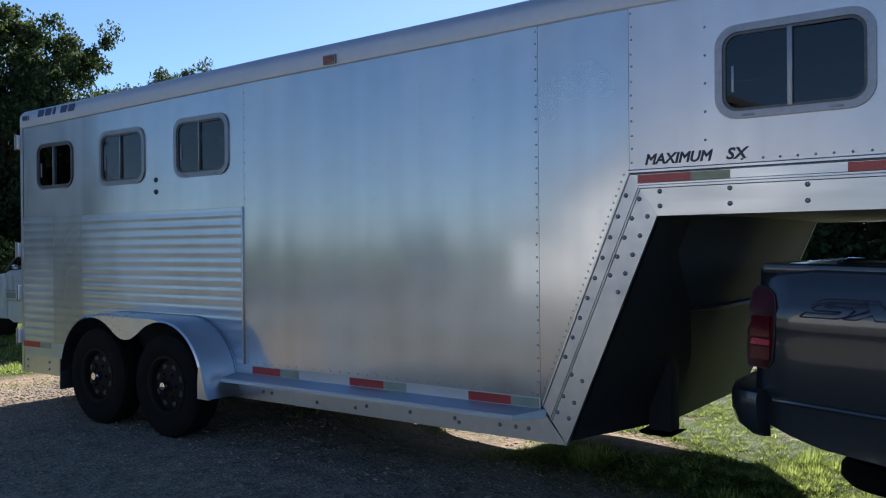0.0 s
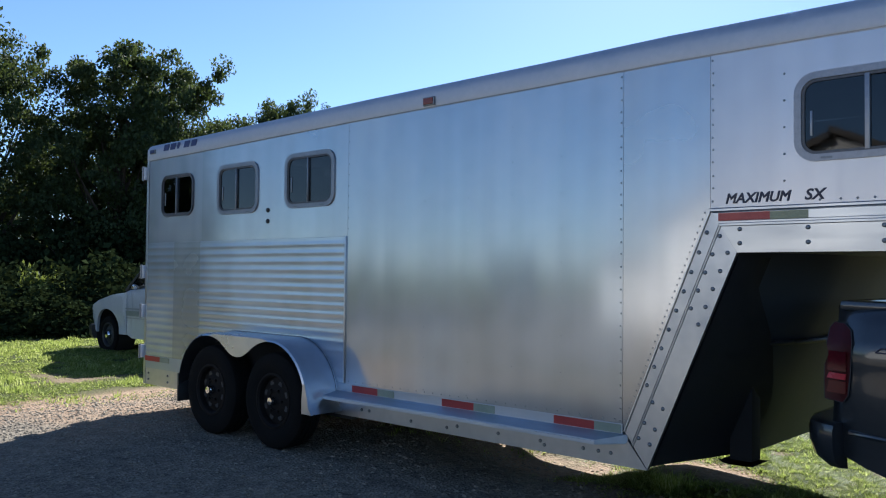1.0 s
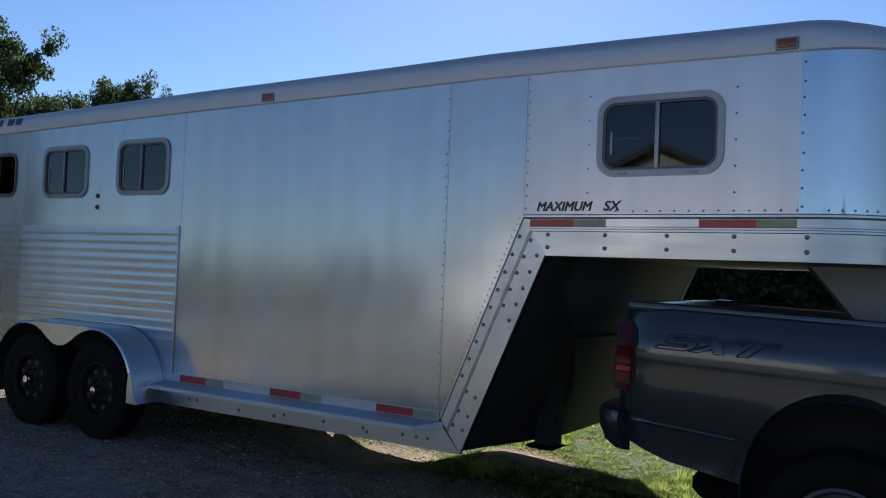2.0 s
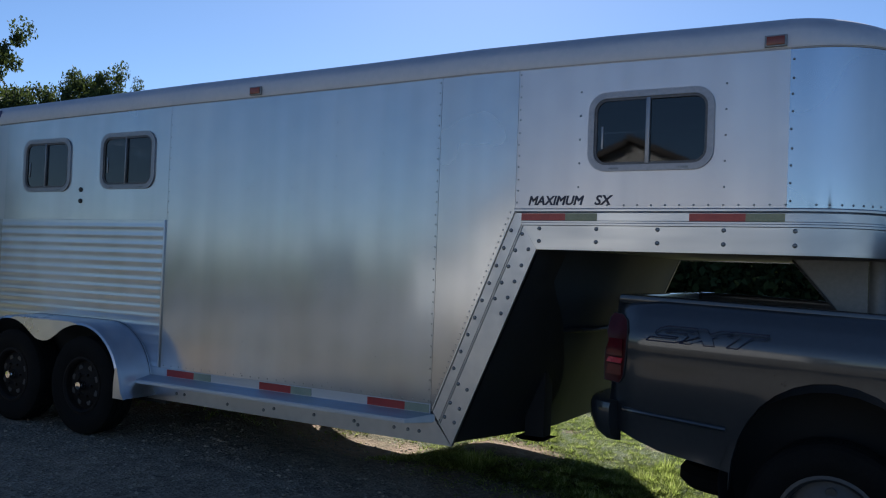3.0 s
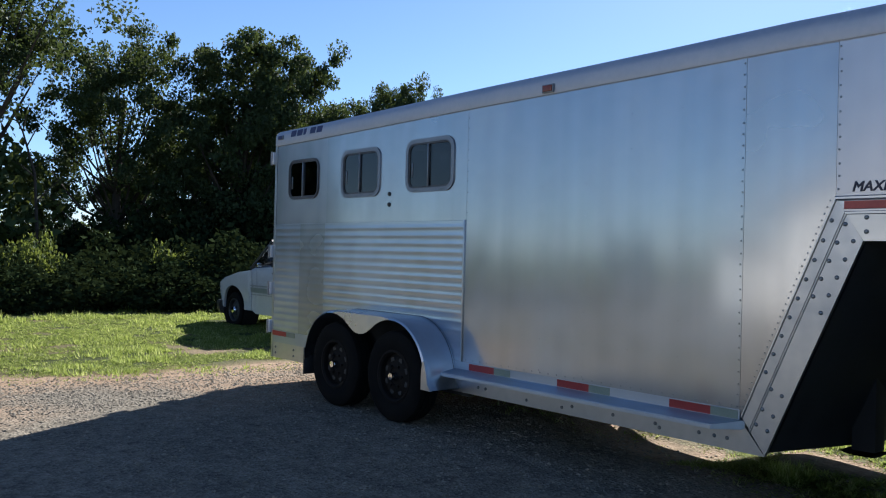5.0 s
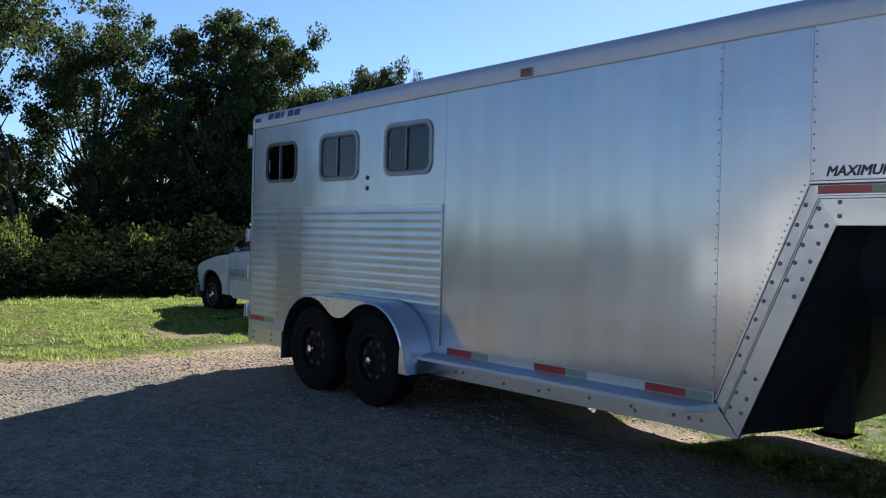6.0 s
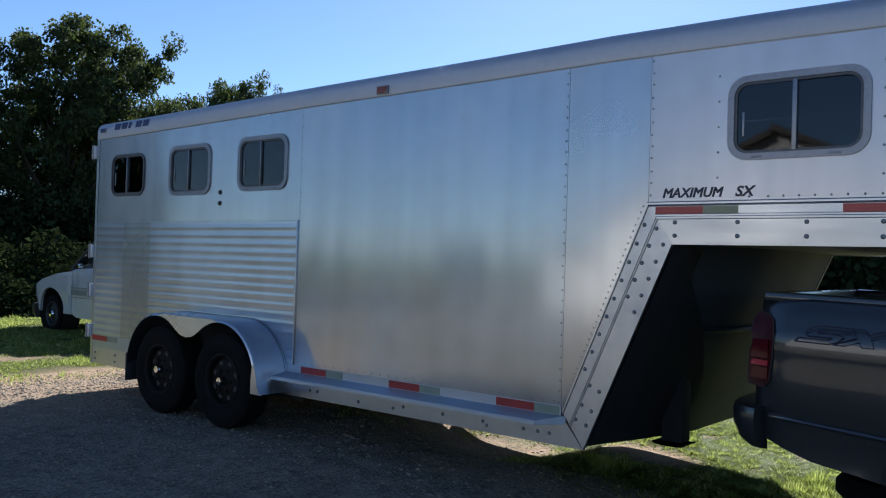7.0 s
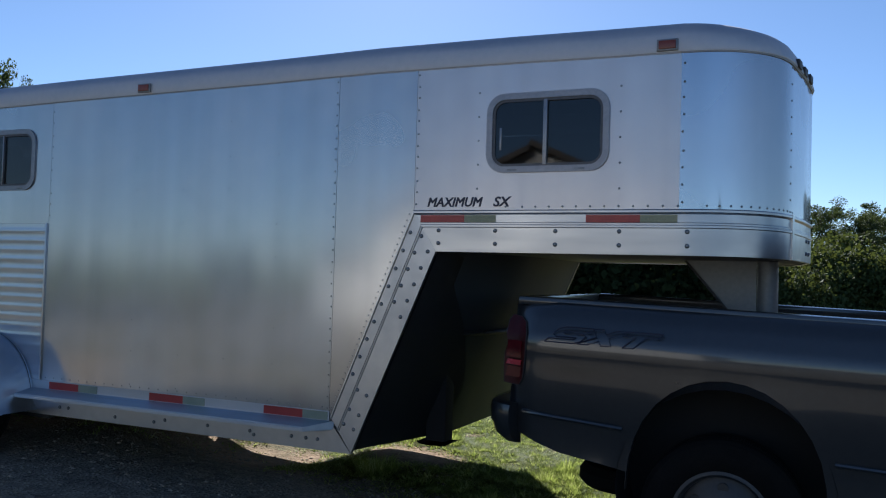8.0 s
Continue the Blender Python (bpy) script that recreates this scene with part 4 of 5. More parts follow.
cusp = [(-4.055, 0.700), (-4.020, 0.681), (-3.980, 0.668), (-3.928, 0.663), (-3.876, 0.668), (-3.836, 0.681), (-3.801, 0.700)]
web += cusp + arch(HUB[1], R_IN - 0.012, 127, 94, 8) + [(HUB[1][0] - 0.02, 0.812), (-3.6, 0.826), (-4.26, 0.826)]
part("fender_web", plate(web, Y_OUT - 0.002, Y_OUT + 0.004), M_FEND, fender, smooth=0)
part("fender_toe", plate([(-3.098, 0.318), (-2.985, 0.316), (-3.02, 0.36), (-3.04, 0.44), (-3.066, 0.53), (-3.088, 0.53), (-3.098, 0.42)], Y_OUT - 0.001, Y_OUT + 0.02), M_FEND, fender)
part("fender_joint", tube([(x, -0.018, z + 0.004) for x, z in crown[1:-2]], 0.002, 6), M_BLACK, fender)
# flat black sheet that fills the wheel opening with painted shade
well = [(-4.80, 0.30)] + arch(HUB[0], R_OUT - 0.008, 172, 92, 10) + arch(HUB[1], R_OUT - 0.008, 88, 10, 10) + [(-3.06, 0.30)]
part("wheel_well", plate(well, -0.024, -0.016), M_SHADE, trailer, "black sheet standing for the shade behind the tyres", smooth=0)
part("mud_flap", boxed(-4.83, -4.812, -0.29, -0.05, 0.22, 0.46, bevel=0.004), M_BLACK, trailer)


def wheel(parent, c, r, width, rim_r, side, holes, rim_mat, cap, chrome=True):
    """A tyre with tread blocks, a dished disc with holes, and a hub cap; side -1 faces -y."""
    x, y, z = c
    s = side
    h = width / 2
    wh = thing("wheel", pose(0, 0, 0), "", "")
    wh.parent = parent
    prof = [(rim_r, 0.7), (rim_r + 0.012, 0.86), (rim_r + 0.05, 1.0), (r - 0.07, 1.04), (r - 0.025, 0.95), (r - 0.006, 0.80), (r - 0.001, 0.62), (r - 0.001, 0.46), (r - 0.009, 0.45), (r - 0.009, 0.37), (r, 0.36), (r, 0.05), (r - 0.009, 0.04), (r - 0.009, -0.04), (r, -0.05), (r, -0.36), (r - 0.009, -0.37), (r - 0.009, -0.45), (r - 0.001, -0.46), (r - 0.006, -0.80), (r - 0.05, -1.0), (rim_r, -0.8)]
    tyre = part("tyre", lathe([(a, b * h * s) for a, b in prof], "y", 48, c, caps=False), M_RUBBER, wh, "worn black tyre")
    rim = part("rim", lathe([(rim_r + 0.004, 0.72 * h * s), (rim_r + 0.012, 0.90 * h * s), (rim_r - 0.004, 0.93 * h * s), (rim_r - 0.018, 0.80 * h * s), (rim_r - 0.024, 0.45 * h * s),
                             (rim_r * 0.72, 0.52 * h * s), (rim_r * 0.55, 0.66 * h * s), (rim_r * 0.36, 0.70 * h * s), (rim_r * 0.34, 0.62 * h * s), (0.0001, 0.62 * h * s)], "y", 40, c, caps=False), rim_mat, wh, "steel disc rim")
    for k in range(holes):
        a = 2 * math.pi * (k + 0.5) / holes
        px, pz = x + rim_r * 0.66 * math.cos(a), z + rim_r * 0.66 * math.sin(a)
        part("vent_hole", lathe([(rim_r * 0.115, y + (0.50 * h) * s), (rim_r * 0.115, y + (0.60 * h) * s), (0.0001, y + 0.605 * h * s)], "y", 12, (px, 0, pz)), M_BLACK, rim)
    for k in range(6):
        a = 2 * math.pi * k / 6
        px, pz = x + rim_r * 0.44 * math.cos(a), z + rim_r * 0.44 * math.sin(a)
        part("lug_nut", lathe([(0.012, y + 0.66 * h * s), (0.012, y + 0.80 * h * s), (0.006, y + 0.83 * h * s), (0.0001, y + 0.83 * h * s)], "y", 6, (px, 0, pz)), rim_mat, rim)
    part("hub_cap", lathe([(cap, y + 0.55 * h * s), (cap, y + 0.92 * h * s), (cap * 0.8, y + 1.05 * h * s), (cap * 0.75, y + 1.16 * h * s), (0.0001, y + 1.18 * h * s)], "y", 20, (x, 0, z)),
         M_CHROME if chrome else M_BLACK, wh, "bright hub cap")
    return wh


for hx, hz in HUB:
    wheel(trailer, (hx, -0.165, hz), 0.362, 0.215, 0.200, -1, 8, M_RIM, 0.036)
    wheel(trailer, (hx, SIDE + 0.165, hz), 0.362, 0.215, 0.200, 1, 8, M_RIM, 0.036)
    part("axle", lathe([(0.04, 0.02), (0.04, SIDE - 0.02)], "y", 12, (hx, 0, hz)), M_BLACK, trailer)
part("axle_beam", boxed(-4.9, -3.0, 0.10, 0.16, 0.24, 0.36), M_BLACK, trailer)

# black stone guard on the front wall, also its edge shade; landing leg and coupler
bm = bmesh.new()
rows = []
for k in range(15):
    f = k / 14
    z = 0.315 + 1.12 * f
    x = TOE[0] + (z - TOE[1]) * (KNEE[0] - TOE[0]) / (KNEE[1] - TOE[1]) + 0.014
    reach = 0.28 + 0.38 * math.sin(math.pi * min(1, max(0, (1.28 - z) / 1.15))) ** 1.1 + 0.18 * ease(0.9, 0.4, z)
    rows.append([bm.verts.new((x + front_bulge(0.012 + reach * j / 6) + 0.03 * math.sin(math.pi * j / 6), 0.012 + reach * j / 6, z)) for j in range(7)])
for p, q in zip(rows, rows[1:]):
    for j in range(6):
        bm.faces.new((p[j], p[j + 1], q[j + 1], q[j]))
bmesh.ops.solidify(bm, geom=bm.faces[:], thickness=0.01)
part("stone_guard", bm, M_GUARD, trailer, "black rubber stone guard, also drawing the shade on the front wall's rounded edge", smooth=50)
# leg and foot wear the shade colour, as they stand in the dark
part("landing_leg", boxed(-0.275, -0.145, 0.53, 0.65, 0.305, 1.44, bevel=0.008), M_SHADE, trailer)
bm = bmesh.new()
for k, (dx, dz) in enumerate(((-0.105, 0.016), (-0.085, 0.004), (-0.05, 0.0), (0.05, 0.0), (0.085, 0.004), (0.105, 0.016))):
    for y in (0.47, 0.71):
        bm.verts.new((-0.205 + dx, y, 0.290 + dz))
bm.verts.ensure_lookup_table()
for k in range(5):
    bm.faces.new([bm.verts[i] for i in (2 * k, 2 * k + 1, 2 * k + 3, 2 * k + 2)])
bmesh.ops.solidify(bm, geom=bm.faces[:], thickness=0.016)
part("leg_foot", bm, M_SHADE, trailer)
part("gusset", plate([(1.20, NECK + 0.002), (1.445, 1.17), (1.60, 1.15), (1.60, NECK + 0.002)], 0.975, 0.987), M_GREYST, trailer, "grey steel gusset of the coupler", smooth=0)
part("gusset_edge", boxed(0, 0.385, -0.03, 0.03, -0.006, 0.006, bevel=0.002), M_BLACK, trailer).matrix_basis = Matrix.Translation((1.20, 0.98, NECK)) @ Matrix.Rotation(math.atan2(0.287, 0.245), 4, "Y")
part("coupler_post", lathe([(0.058, 0.70), (0.058, NECK + 0.004)], "z", 24, (1.66, 1.0, 0)), M_GREYST, trailer, "grey round coupler post")
part("coupler_sleeve", lathe([(0.068, 0.98), (0.068, 1.12)], "z", 24, (1.66, 1.0, 0)), M_GREYST, trailer)


# ---- pickups ----
def flank(x, z, tail=-1.09, arches=((0.0, 0.47),), half=1.0):
    """Half width of a pickup's side at a place: shoulder crease, tucked sill, flared arches, rounded tail."""
    y = half
    y -= 0.055 * ease(1.10, 1.32, z) + 0.05 * ease(1.27, 1.32, z)
    y -= 0.045 * ease(0.95, 0.50, z)
    y += 0.012 * math.exp(-((z - 1.085) / 0.05) ** 2)
    y -= 0.075 * ease(tail + 0.22, tail, x) ** 2
    for ax, r in arches:
        d = math.hypot(x - ax, (z - 0.40) * 0.92)
        y += 0.002 * math.exp(-((d - r) / 0.07) ** 2) * (1 if z > 0.4 else ease(0.2, 0.4, z))
    return y


def arch_line(cx, rx, top, z0, n=16):
    """The cut over a wheel, from back to front."""
    out = []
    for i in range(n + 1):
        a = math.pi * (1 - i / n)
        out.append((cx + rx * math.cos(a), 0.40 + (top - 0.40) * math.sin(a) ** 0.85))
    return [(cx - rx, z0)] + out + [(cx + rx, z0)]


def pickup(name, m, label, paint, group="", decal=False, bumper_mat=None, low=-0.01, sill=0.50, dive=0.0, tyre_r=0.385, pillar_mat=None, stripes=False, cowl=0.0):
    """A full-size pickup: x forward from the rear axle, y to its left, z up from the ground."""
    car = thing(name, m, label, "pickup truck", group)
    bumper_mat = bumper_mat or paint
    F = 3.57                                # front axle
    glass_m = M_GLASS
    for s in (-1, 1):
        side = lambda x, z: s * flank(x, z, arches=((0.0, 0.49), (F, 0.49)))
        # bed side
        o = [(-1.09, 0.74), (-1.06, 0.61), (-0.80, 0.535), (-0.52, 0.50)] + arch_line(0.0, 0.455, 0.985, 0.49) + [(0.84, 0.49), (0.84, 1.30), (0.60, 1.315), (-0.80, 1.32), (-1.06, 1.315), (-1.09, 1.29)]
        part("bed_side", curved_panel(o, side, 0.055, 0.05, -s), paint, car, smooth=45)
        part("bed_rail", boxed(-1.07, 0.84, s * 0.875 - 0.045, s * 0.875 + 0.045, 1.27, 1.317, bevel=0.020), paint, car)
        part("bed_liner", boxed(-1.06, 0.84, s * 0.83 - 0.02, s * 0.83 + 0.02, 1.02, 1.29), M_BLACK, car, smooth=0)
        # cab side and doors
        o = [(0.86, sill), (2.62, sill), (2.80, sill + 0.06), (2.80, 1.17), (2.66, 1.215), (0.86, 1.30)]
        part("cab_side", curved_panel(o, side, 0.07, 0.05, -s), paint, car, smooth=45)
        for x0, x1 in ((1.02, 1.70), (1.72, 2.62)):
            o = [(x0, sill + 0.10), (x1, sill + 0.10), (x1, 1.20), (x0, 1.255)]
            d = part("door", curved_panel(o, lambda x, z: side(x, z) + s * 0.007, 0.08, 0.006, -s), paint, car, smooth=45)
            part("handle", boxed(x0 + 0.05, x0 + 0.20, s * 0.995 - 0.022, s * 0.995 + 0.022, 1.115, 1.15, bevel=0.008), M_BLACK, d)
        # side glass
        for x0, x1, x2, x3 in ((1.00, 1.68, 1.66, 1.06), (1.74, 2.60 + cowl, 2.16 + cowl * 0.6, 1.74)):
            o = [(x0, 1.27), (x1, 1.27 - 0.03), (x2, 1.70), (x3, 1.72)]
            part("side_window", curved_panel(o, lambda x, z: s * (0.955 - 0.20 * (z - 1.2) ** 1.1), 0.15, 0.006, -s), glass_m, car)
        # front wing
        o = [(2.82, sill + 0.05)] + arch_line(F, 0.455, 0.935 - dive * 0.5, sill + 0.05) + [(4.22, sill + 0.1), (4.38, sill + 0.2), (4.40, 0.92 - dive), (4.30, 1.00 - dive * 0.8), (3.9, 1.075 - dive * 0.45), (3.3, 1.135 - dive * 0.12), (2.82, 1.165)]
        part("front_wing", curved_panel(o, lambda x, z: side(x, z) - s * 0.16 * ease(4.0, 4.45, x) ** 2, 0.055, 0.05, -s), paint, car, smooth=45)
        part("headlight", curved_panel([(4.18, 0.80 - dive), (4.42, 0.80 - dive), (4.42, 0.98 - dive), (4.26, 1.03 - dive)], lambda x, z: side(x, z) - s * 0.16 * ease(4.0, 4.45, x) ** 2 + s * 0.008, 0.06, 0.02, -s), M_LAMPG, car)
        # tail lamp with a bright middle lens
        o = [(-1.118, 0.86), (-1.03, 0.855), (-1.005, 0.89), (-0.995, 1.00), (-0.99, 1.13), (-1.005, 1.185), (-1.04, 1.212), (-1.09, 1.215), (-1.108, 1.19), (-1.114, 1.12), (-1.104, 1.065), (-1.120, 1.02), (-1.122, 0.94)]
        tl = part("tail_light", curved_panel(o, lambda x, z: s * (flank(x, z) + 0.010), 0.04, 0.05, -s), M_TAIL, car, "red tail light with three lenses")
        part("tail_light_edge", tube([(x, s * (flank(x, z) + 0.008), z) for x, z in (o + o[:1])], 0.003, 6), M_BLACK, tl)
        for z0, z1, d, mat in ((0.958, 0.985, 0.017, M_TAILB), (0.895, 0.950, 0.0145, M_TAILM), (0.995, 1.085, 0.0145, M_TAILM)):
            part("lens", curved_panel([(-1.110, z0), (-1.018, z0), (-1.015, z1), (-1.100, z1)], lambda x, z: s * (flank(x, z) + d), 0.03, 0.008, -s), mat, tl)
        # trim strips on the lower side
        for x0, x1, z0, z1 in ((-1.0, -0.475, 0.725, 0.700), (0.475, 0.84, 0.66, 0.655)):
            part("side_trim", tube([(x, s * (flank(x, z0) + 0.008), z0 + (z1 - z0) * k / 6) for k, x in enumerate(np.linspace(x0, x1, 7))], 0.012, 8), paint, car)
        part("wheel_well", lathe([(0.0003, s * 0.62), (0.50, s * 0.62), (0.52, s * 0.80), (0.50, s * 0.97)], "y", 32, (0, 0, 0.44), caps=False), M_SHADE, car)
        part("wheel_well", lathe([(0.0003, s * 0.62), (0.47, s * 0.62), (0.48, s * 0.80), (0.47, s * 0.95)], "y", 32, (F, 0, 0.42), caps=False), M_SHADE, car)
        k = 0.045 if stripes else 0.08
        part("wing_mirror", boxed(2.34, 2.40, s * 1.05 - k, s * 1.05 + k, 1.24, 1.24 + 1.7 * k, bevel=0.02), M_CHROME if stripes else M_BLACK, car)
        for ax in (0.0, F):
            wheel(car, (ax, s * 0.83, low + tyre_r), tyre_r, 0.26, 0.222, s, 6, M_ALLOY, 0.07)
        if stripes:
            for z0, z1, mat in ((0.86, 0.885, M_GREYST), (0.74, 0.835, M_STRIPE), (0.69, 0.71, M_GREYST)):
                o = [(0.90, z0), (2.78, z0), (2.78, z1), (0.90, z1)]
                part("side_stripe", curved_panel(o, lambda x, z: side(x, z) + s * 0.011, 0.12, 0.004, -s), mat, car, "faded stripe along the side")
    # tailgate, floor, rear bumper
    part("tailgate", boxed(-1.095, -1.035, -0.79, 0.79, 0.72, 1.315, bevel=0.015), paint, car)
    part("bed_floor", boxed(-1.05, 0.84, -0.60, 0.60, 0.72, 0.78), M_SHADE, car, smooth=0)
    part("bed_front", boxed(0.80, 0.845, -0.88, 0.88, 0.72, 1.30, bevel=0.01), paint, car)
    plan = [(-1.055, 0.990), (-1.09, 0.982), (-1.14, 0.95), (-1.19, 0.87), (-1.225, 0.72), (-1.235, 0.4), (-1.235, 0)]
    plan = plan + [(x, -y) for x, y in plan[-2::-1]]
    rows = []
    for i, (x, y) in enumerate(plan):
        a, b = Vector(plan[max(i - 1, 0)]), Vector(plan[min(i + 1, len(plan) - 1)])
        d = (b - a).normalized()
        rows.append((x, y, d.y, -d.x))
    bar = [(-0.10, 0.755), (-0.02, 0.760), (0.010, 0.750), (0.018, 0.72), (0.012, 0.65), (-0.01, 0.59), (-0.06, 0.55), (-0.12, 0.54)]
    part("rear_bumper", sweep(rows, bar, closed=True), bumper_mat, car, smooth=45)
    part("hitch_receiver", boxed(-1.16, -0.7, -0.05, 0.05, 0.42, 0.50, bevel=0.008), M_BLACK, car)
    # chassis, mud guard and exhaust
    part("chassis", boxed(-1.0, 4.1, -0.45, 0.45, 0.45, 0.62), M_BLACK, car, smooth=0)
    part("spare_wheel", lathe([(0.16, 0.33), (0.25, 0.32), (0.28, 0.35), (0.28, 0.40), (0.25, 0.44), (0.16, 0.44)], "z", 32, (-0.56, -0.30, -0.055)), M_RUBBER, car, "spare wheel slung under the bed")
    part("rear_axle", lathe([(0.05, -0.8), (0.05, 0.8)], "y", 12, (0, 0, 0.375)), M_BLACK, car)
    # cab top
    def cab_section(x, w, z):
        return [(x, -w, z), (x, -w * 0.8, z + 0.035), (x, 0, z + 0.05), (x, w * 0.8, z + 0.035), (x, w, z)]
    bm = bmesh.new()
    rows = [[bm.verts.new(p) for p in cab_section(x, w, z)] for x, w, z in ((0.98, 0.80, 1.70), (1.06, 0.83, 1.755), (1.6, 0.845, 1.785), (2.05 + cowl * 0.6, 0.83, 1.77), (2.20 + cowl * 0.6, 0.80, 1.73))]
    for p, q in zip(rows, rows[1:]):
        for k in range(4):
            bm.faces.new((p[k], p[k + 1], q[k + 1], q[k]))
    bmesh.ops.solidify(bm, geom=bm.faces[:], thickness=0.04)
    part("cab_roof", bm, paint, car, smooth=50)
    for s in (-1, 1):
        for a, b in (((0.90, s * 0.94, 1.28), (1.02, s * 0.82, 1.73)), ((1.71, s * 0.945, 1.25), (1.70, s * 0.845, 1.76)), ((2.70 + cowl, s * 0.93, 1.20), (2.16 + cowl * 0.6, s * 0.81, 1.74))):
            part("pillar", tube([a, tuple((p + q) / 2 for p, q in zip(a, b)), b], [0.045, 0.04, 0.04], 8), pillar_mat or paint, car)
    for nm, pts in (("windscreen", ((2.74 + cowl, 0.90, 1.20), (2.20 + cowl * 0.6, 0.79, 1.74))), ("rear_window", ((0.90, 0.88, 1.30), (0.99, 0.78, 1.72)))):
        (xa, wa, za), (xb, wb, zb) = pts
        bm = bmesh.new()
        lo = [bm.verts.new((xa + (0.06 if nm == "windscreen" else 0) * (1 - abs(k) / 3), wa * k / 3, za)) for k in range(-3, 4)]
        hi = [bm.verts.new((xb + (0.06 if nm == "windscreen" else 0) * (1 - abs(k) / 3), wb * k / 3, zb)) for k in range(-3, 4)]
        for k in range(6):
            bm.faces.new((lo[k], lo[k + 1], hi[k + 1], hi[k]))
        bmesh.ops.solidify(bm, geom=bm.faces[:], thickness=0.006)
        part(nm, bm, glass_m, car, smooth=60)
    part("dashboard", boxed(2.2, 2.7, -0.85, 0.85, 0.8, 1.15, bevel=0.05), M_BLACK, car)
    part("bench_seat", boxed(1.1, 1.5, -0.8, 0.8, 0.7, 1.35, bevel=0.08), M_INNER, car)
    part("cab_back", boxed(0.86, 0.92, -0.93, 0.93, 0.50, 1.29, bevel=0.01), paint, car)
    # bonnet and front
    bm = bmesh.new()
    rows = []
    for x, w, z in ((2.78 + cowl * 0.9, 0.90, 1.170), (3.3, 0.90, 1.140 - dive * 0.12), (3.9, 0.87, 1.075 - dive * 0.45), (4.22, 0.82, 1.015 - dive * 0.75), (4.36, 0.78, 0.96 - dive), (4.40, 0.76, 0.90 - dive)):
        rows.append([bm.verts.new((x + 0.05 * (1 - abs(k) / 4) * (x > 4), w * k / 4, z + 0.055 * (1 - (abs(k) / 4) ** 3) + (0.012 if abs(k) in (2,) else 0))) for k in range(-4, 5)])
    for p, q in zip(rows, rows[1:]):
        for k in range(8):
            bm.faces.new((p[k], p[k + 1], q[k + 1], q[k]))
    bmesh.ops.solidify(bm, geom=bm.faces[:], thickness=0.02)
    part("bonnet", bm, paint, car, smooth=50)
    grille = part("grille", boxed(4.30, 4.42, -0.62, 0.62, 0.72 - dive, 1.0 - dive, bevel=0.03), M_BLACK, car)
    part("grille_bar", boxed(4.40, 4.44, -0.62, 0.62, 0.845 - dive, 0.875 - dive, bevel=0.008), M_CHROME, grille)
    part("grille_bar", boxed(4.40, 4.44, -0.02, 0.02, 0.72 - dive, 1.0 - dive, bevel=0.008), M_CHROME, grille)
    fb = [(4.10, 1.0), (4.28, 0.97), (4.42, 0.86), (4.50, 0.6), (4.53, 0)]
    fb = [(x, -y) for x, y in fb] + fb[-2::-1]
    rows = []
    for i, (x, y) in enumerate(fb):
        a, b = Vector(fb[max(i - 1, 0)]), Vector(fb[min(i + 1, len(fb) - 1)])
        d = (b - a).normalized()
        rows.append((x, y, d.y, -d.x))
    part("front_bumper", sweep(rows, [(o, z - dive) for o, z in ((-0.1, 0.70), (0.0, 0.70), (0.02, 0.66), (0.012, 0.52), (-0.03, 0.44), (-0.1, 0.43))], closed=True), bumper_mat, car, smooth=45)
    if decal:
        yd = -(flank(-0.55, 1.12) + 0.004)
        glyphs = (((0, 0), (0.85, 0), (1, 0.15), (1, 0.48), (0.85, 0.62), (0.26, 0.62), (0.26, 0.76), (1, 0.76), (1, 1), (0.15, 1), (0, 0.85), (0, 0.52), (0.15, 0.38), (0.74, 0.38), (0.74, 0.24), (0, 0.24)),
                  ((0, 0), (0.30, 0), (0.5, 0.28), (0.70, 0), (1, 0), (0.68, 0.5), (1, 1), (0.70, 1), (0.5, 0.72), (0.30, 1), (0, 1), (0.32, 0.5)),
                  ((0.35, 0), (0.65, 0), (0.65, 0.74), (1, 0.74), (1, 1), (0, 1), (0, 0.74), (0.35, 0.74)))
        for i, g in enumerate(glyphs):
            pts = [(-0.885 + 0.168 * i + 0.172 * u + 0.085 * v, yd - 0.002, 1.098 + 0.080 * v) for u, v in g]
            bm = bmesh.new()
            tube(pts + pts[:1], 0.0034, 5, bm)
            part("decal", bm, M_INK, car, smooth=0)
    return car


tow_truck = pickup("tow_truck", pose(1.515, 0.925, -0.115, 0, 1.6, 0), "dark slate grey pickup hitched to the trailer neck", M_PAINT, decal=True, low=-0.065)
K = 0.88
farm_truck = pickup("white_pickup", Matrix.LocRotScale((-11.97 + 3.57 * K, 2.50 + 0.98 * K, land(-11, 3) - 0.05), Euler((0, 0, math.pi)), (K, K, K)),
                    "white pickup parked on grass by the trees", M_WHITE, bumper_mat=M_BLACK, sill=0.33, dive=0.19, tyre_r=0.355, pillar_mat=M_BLACK, stripes=True, cowl=0.17)


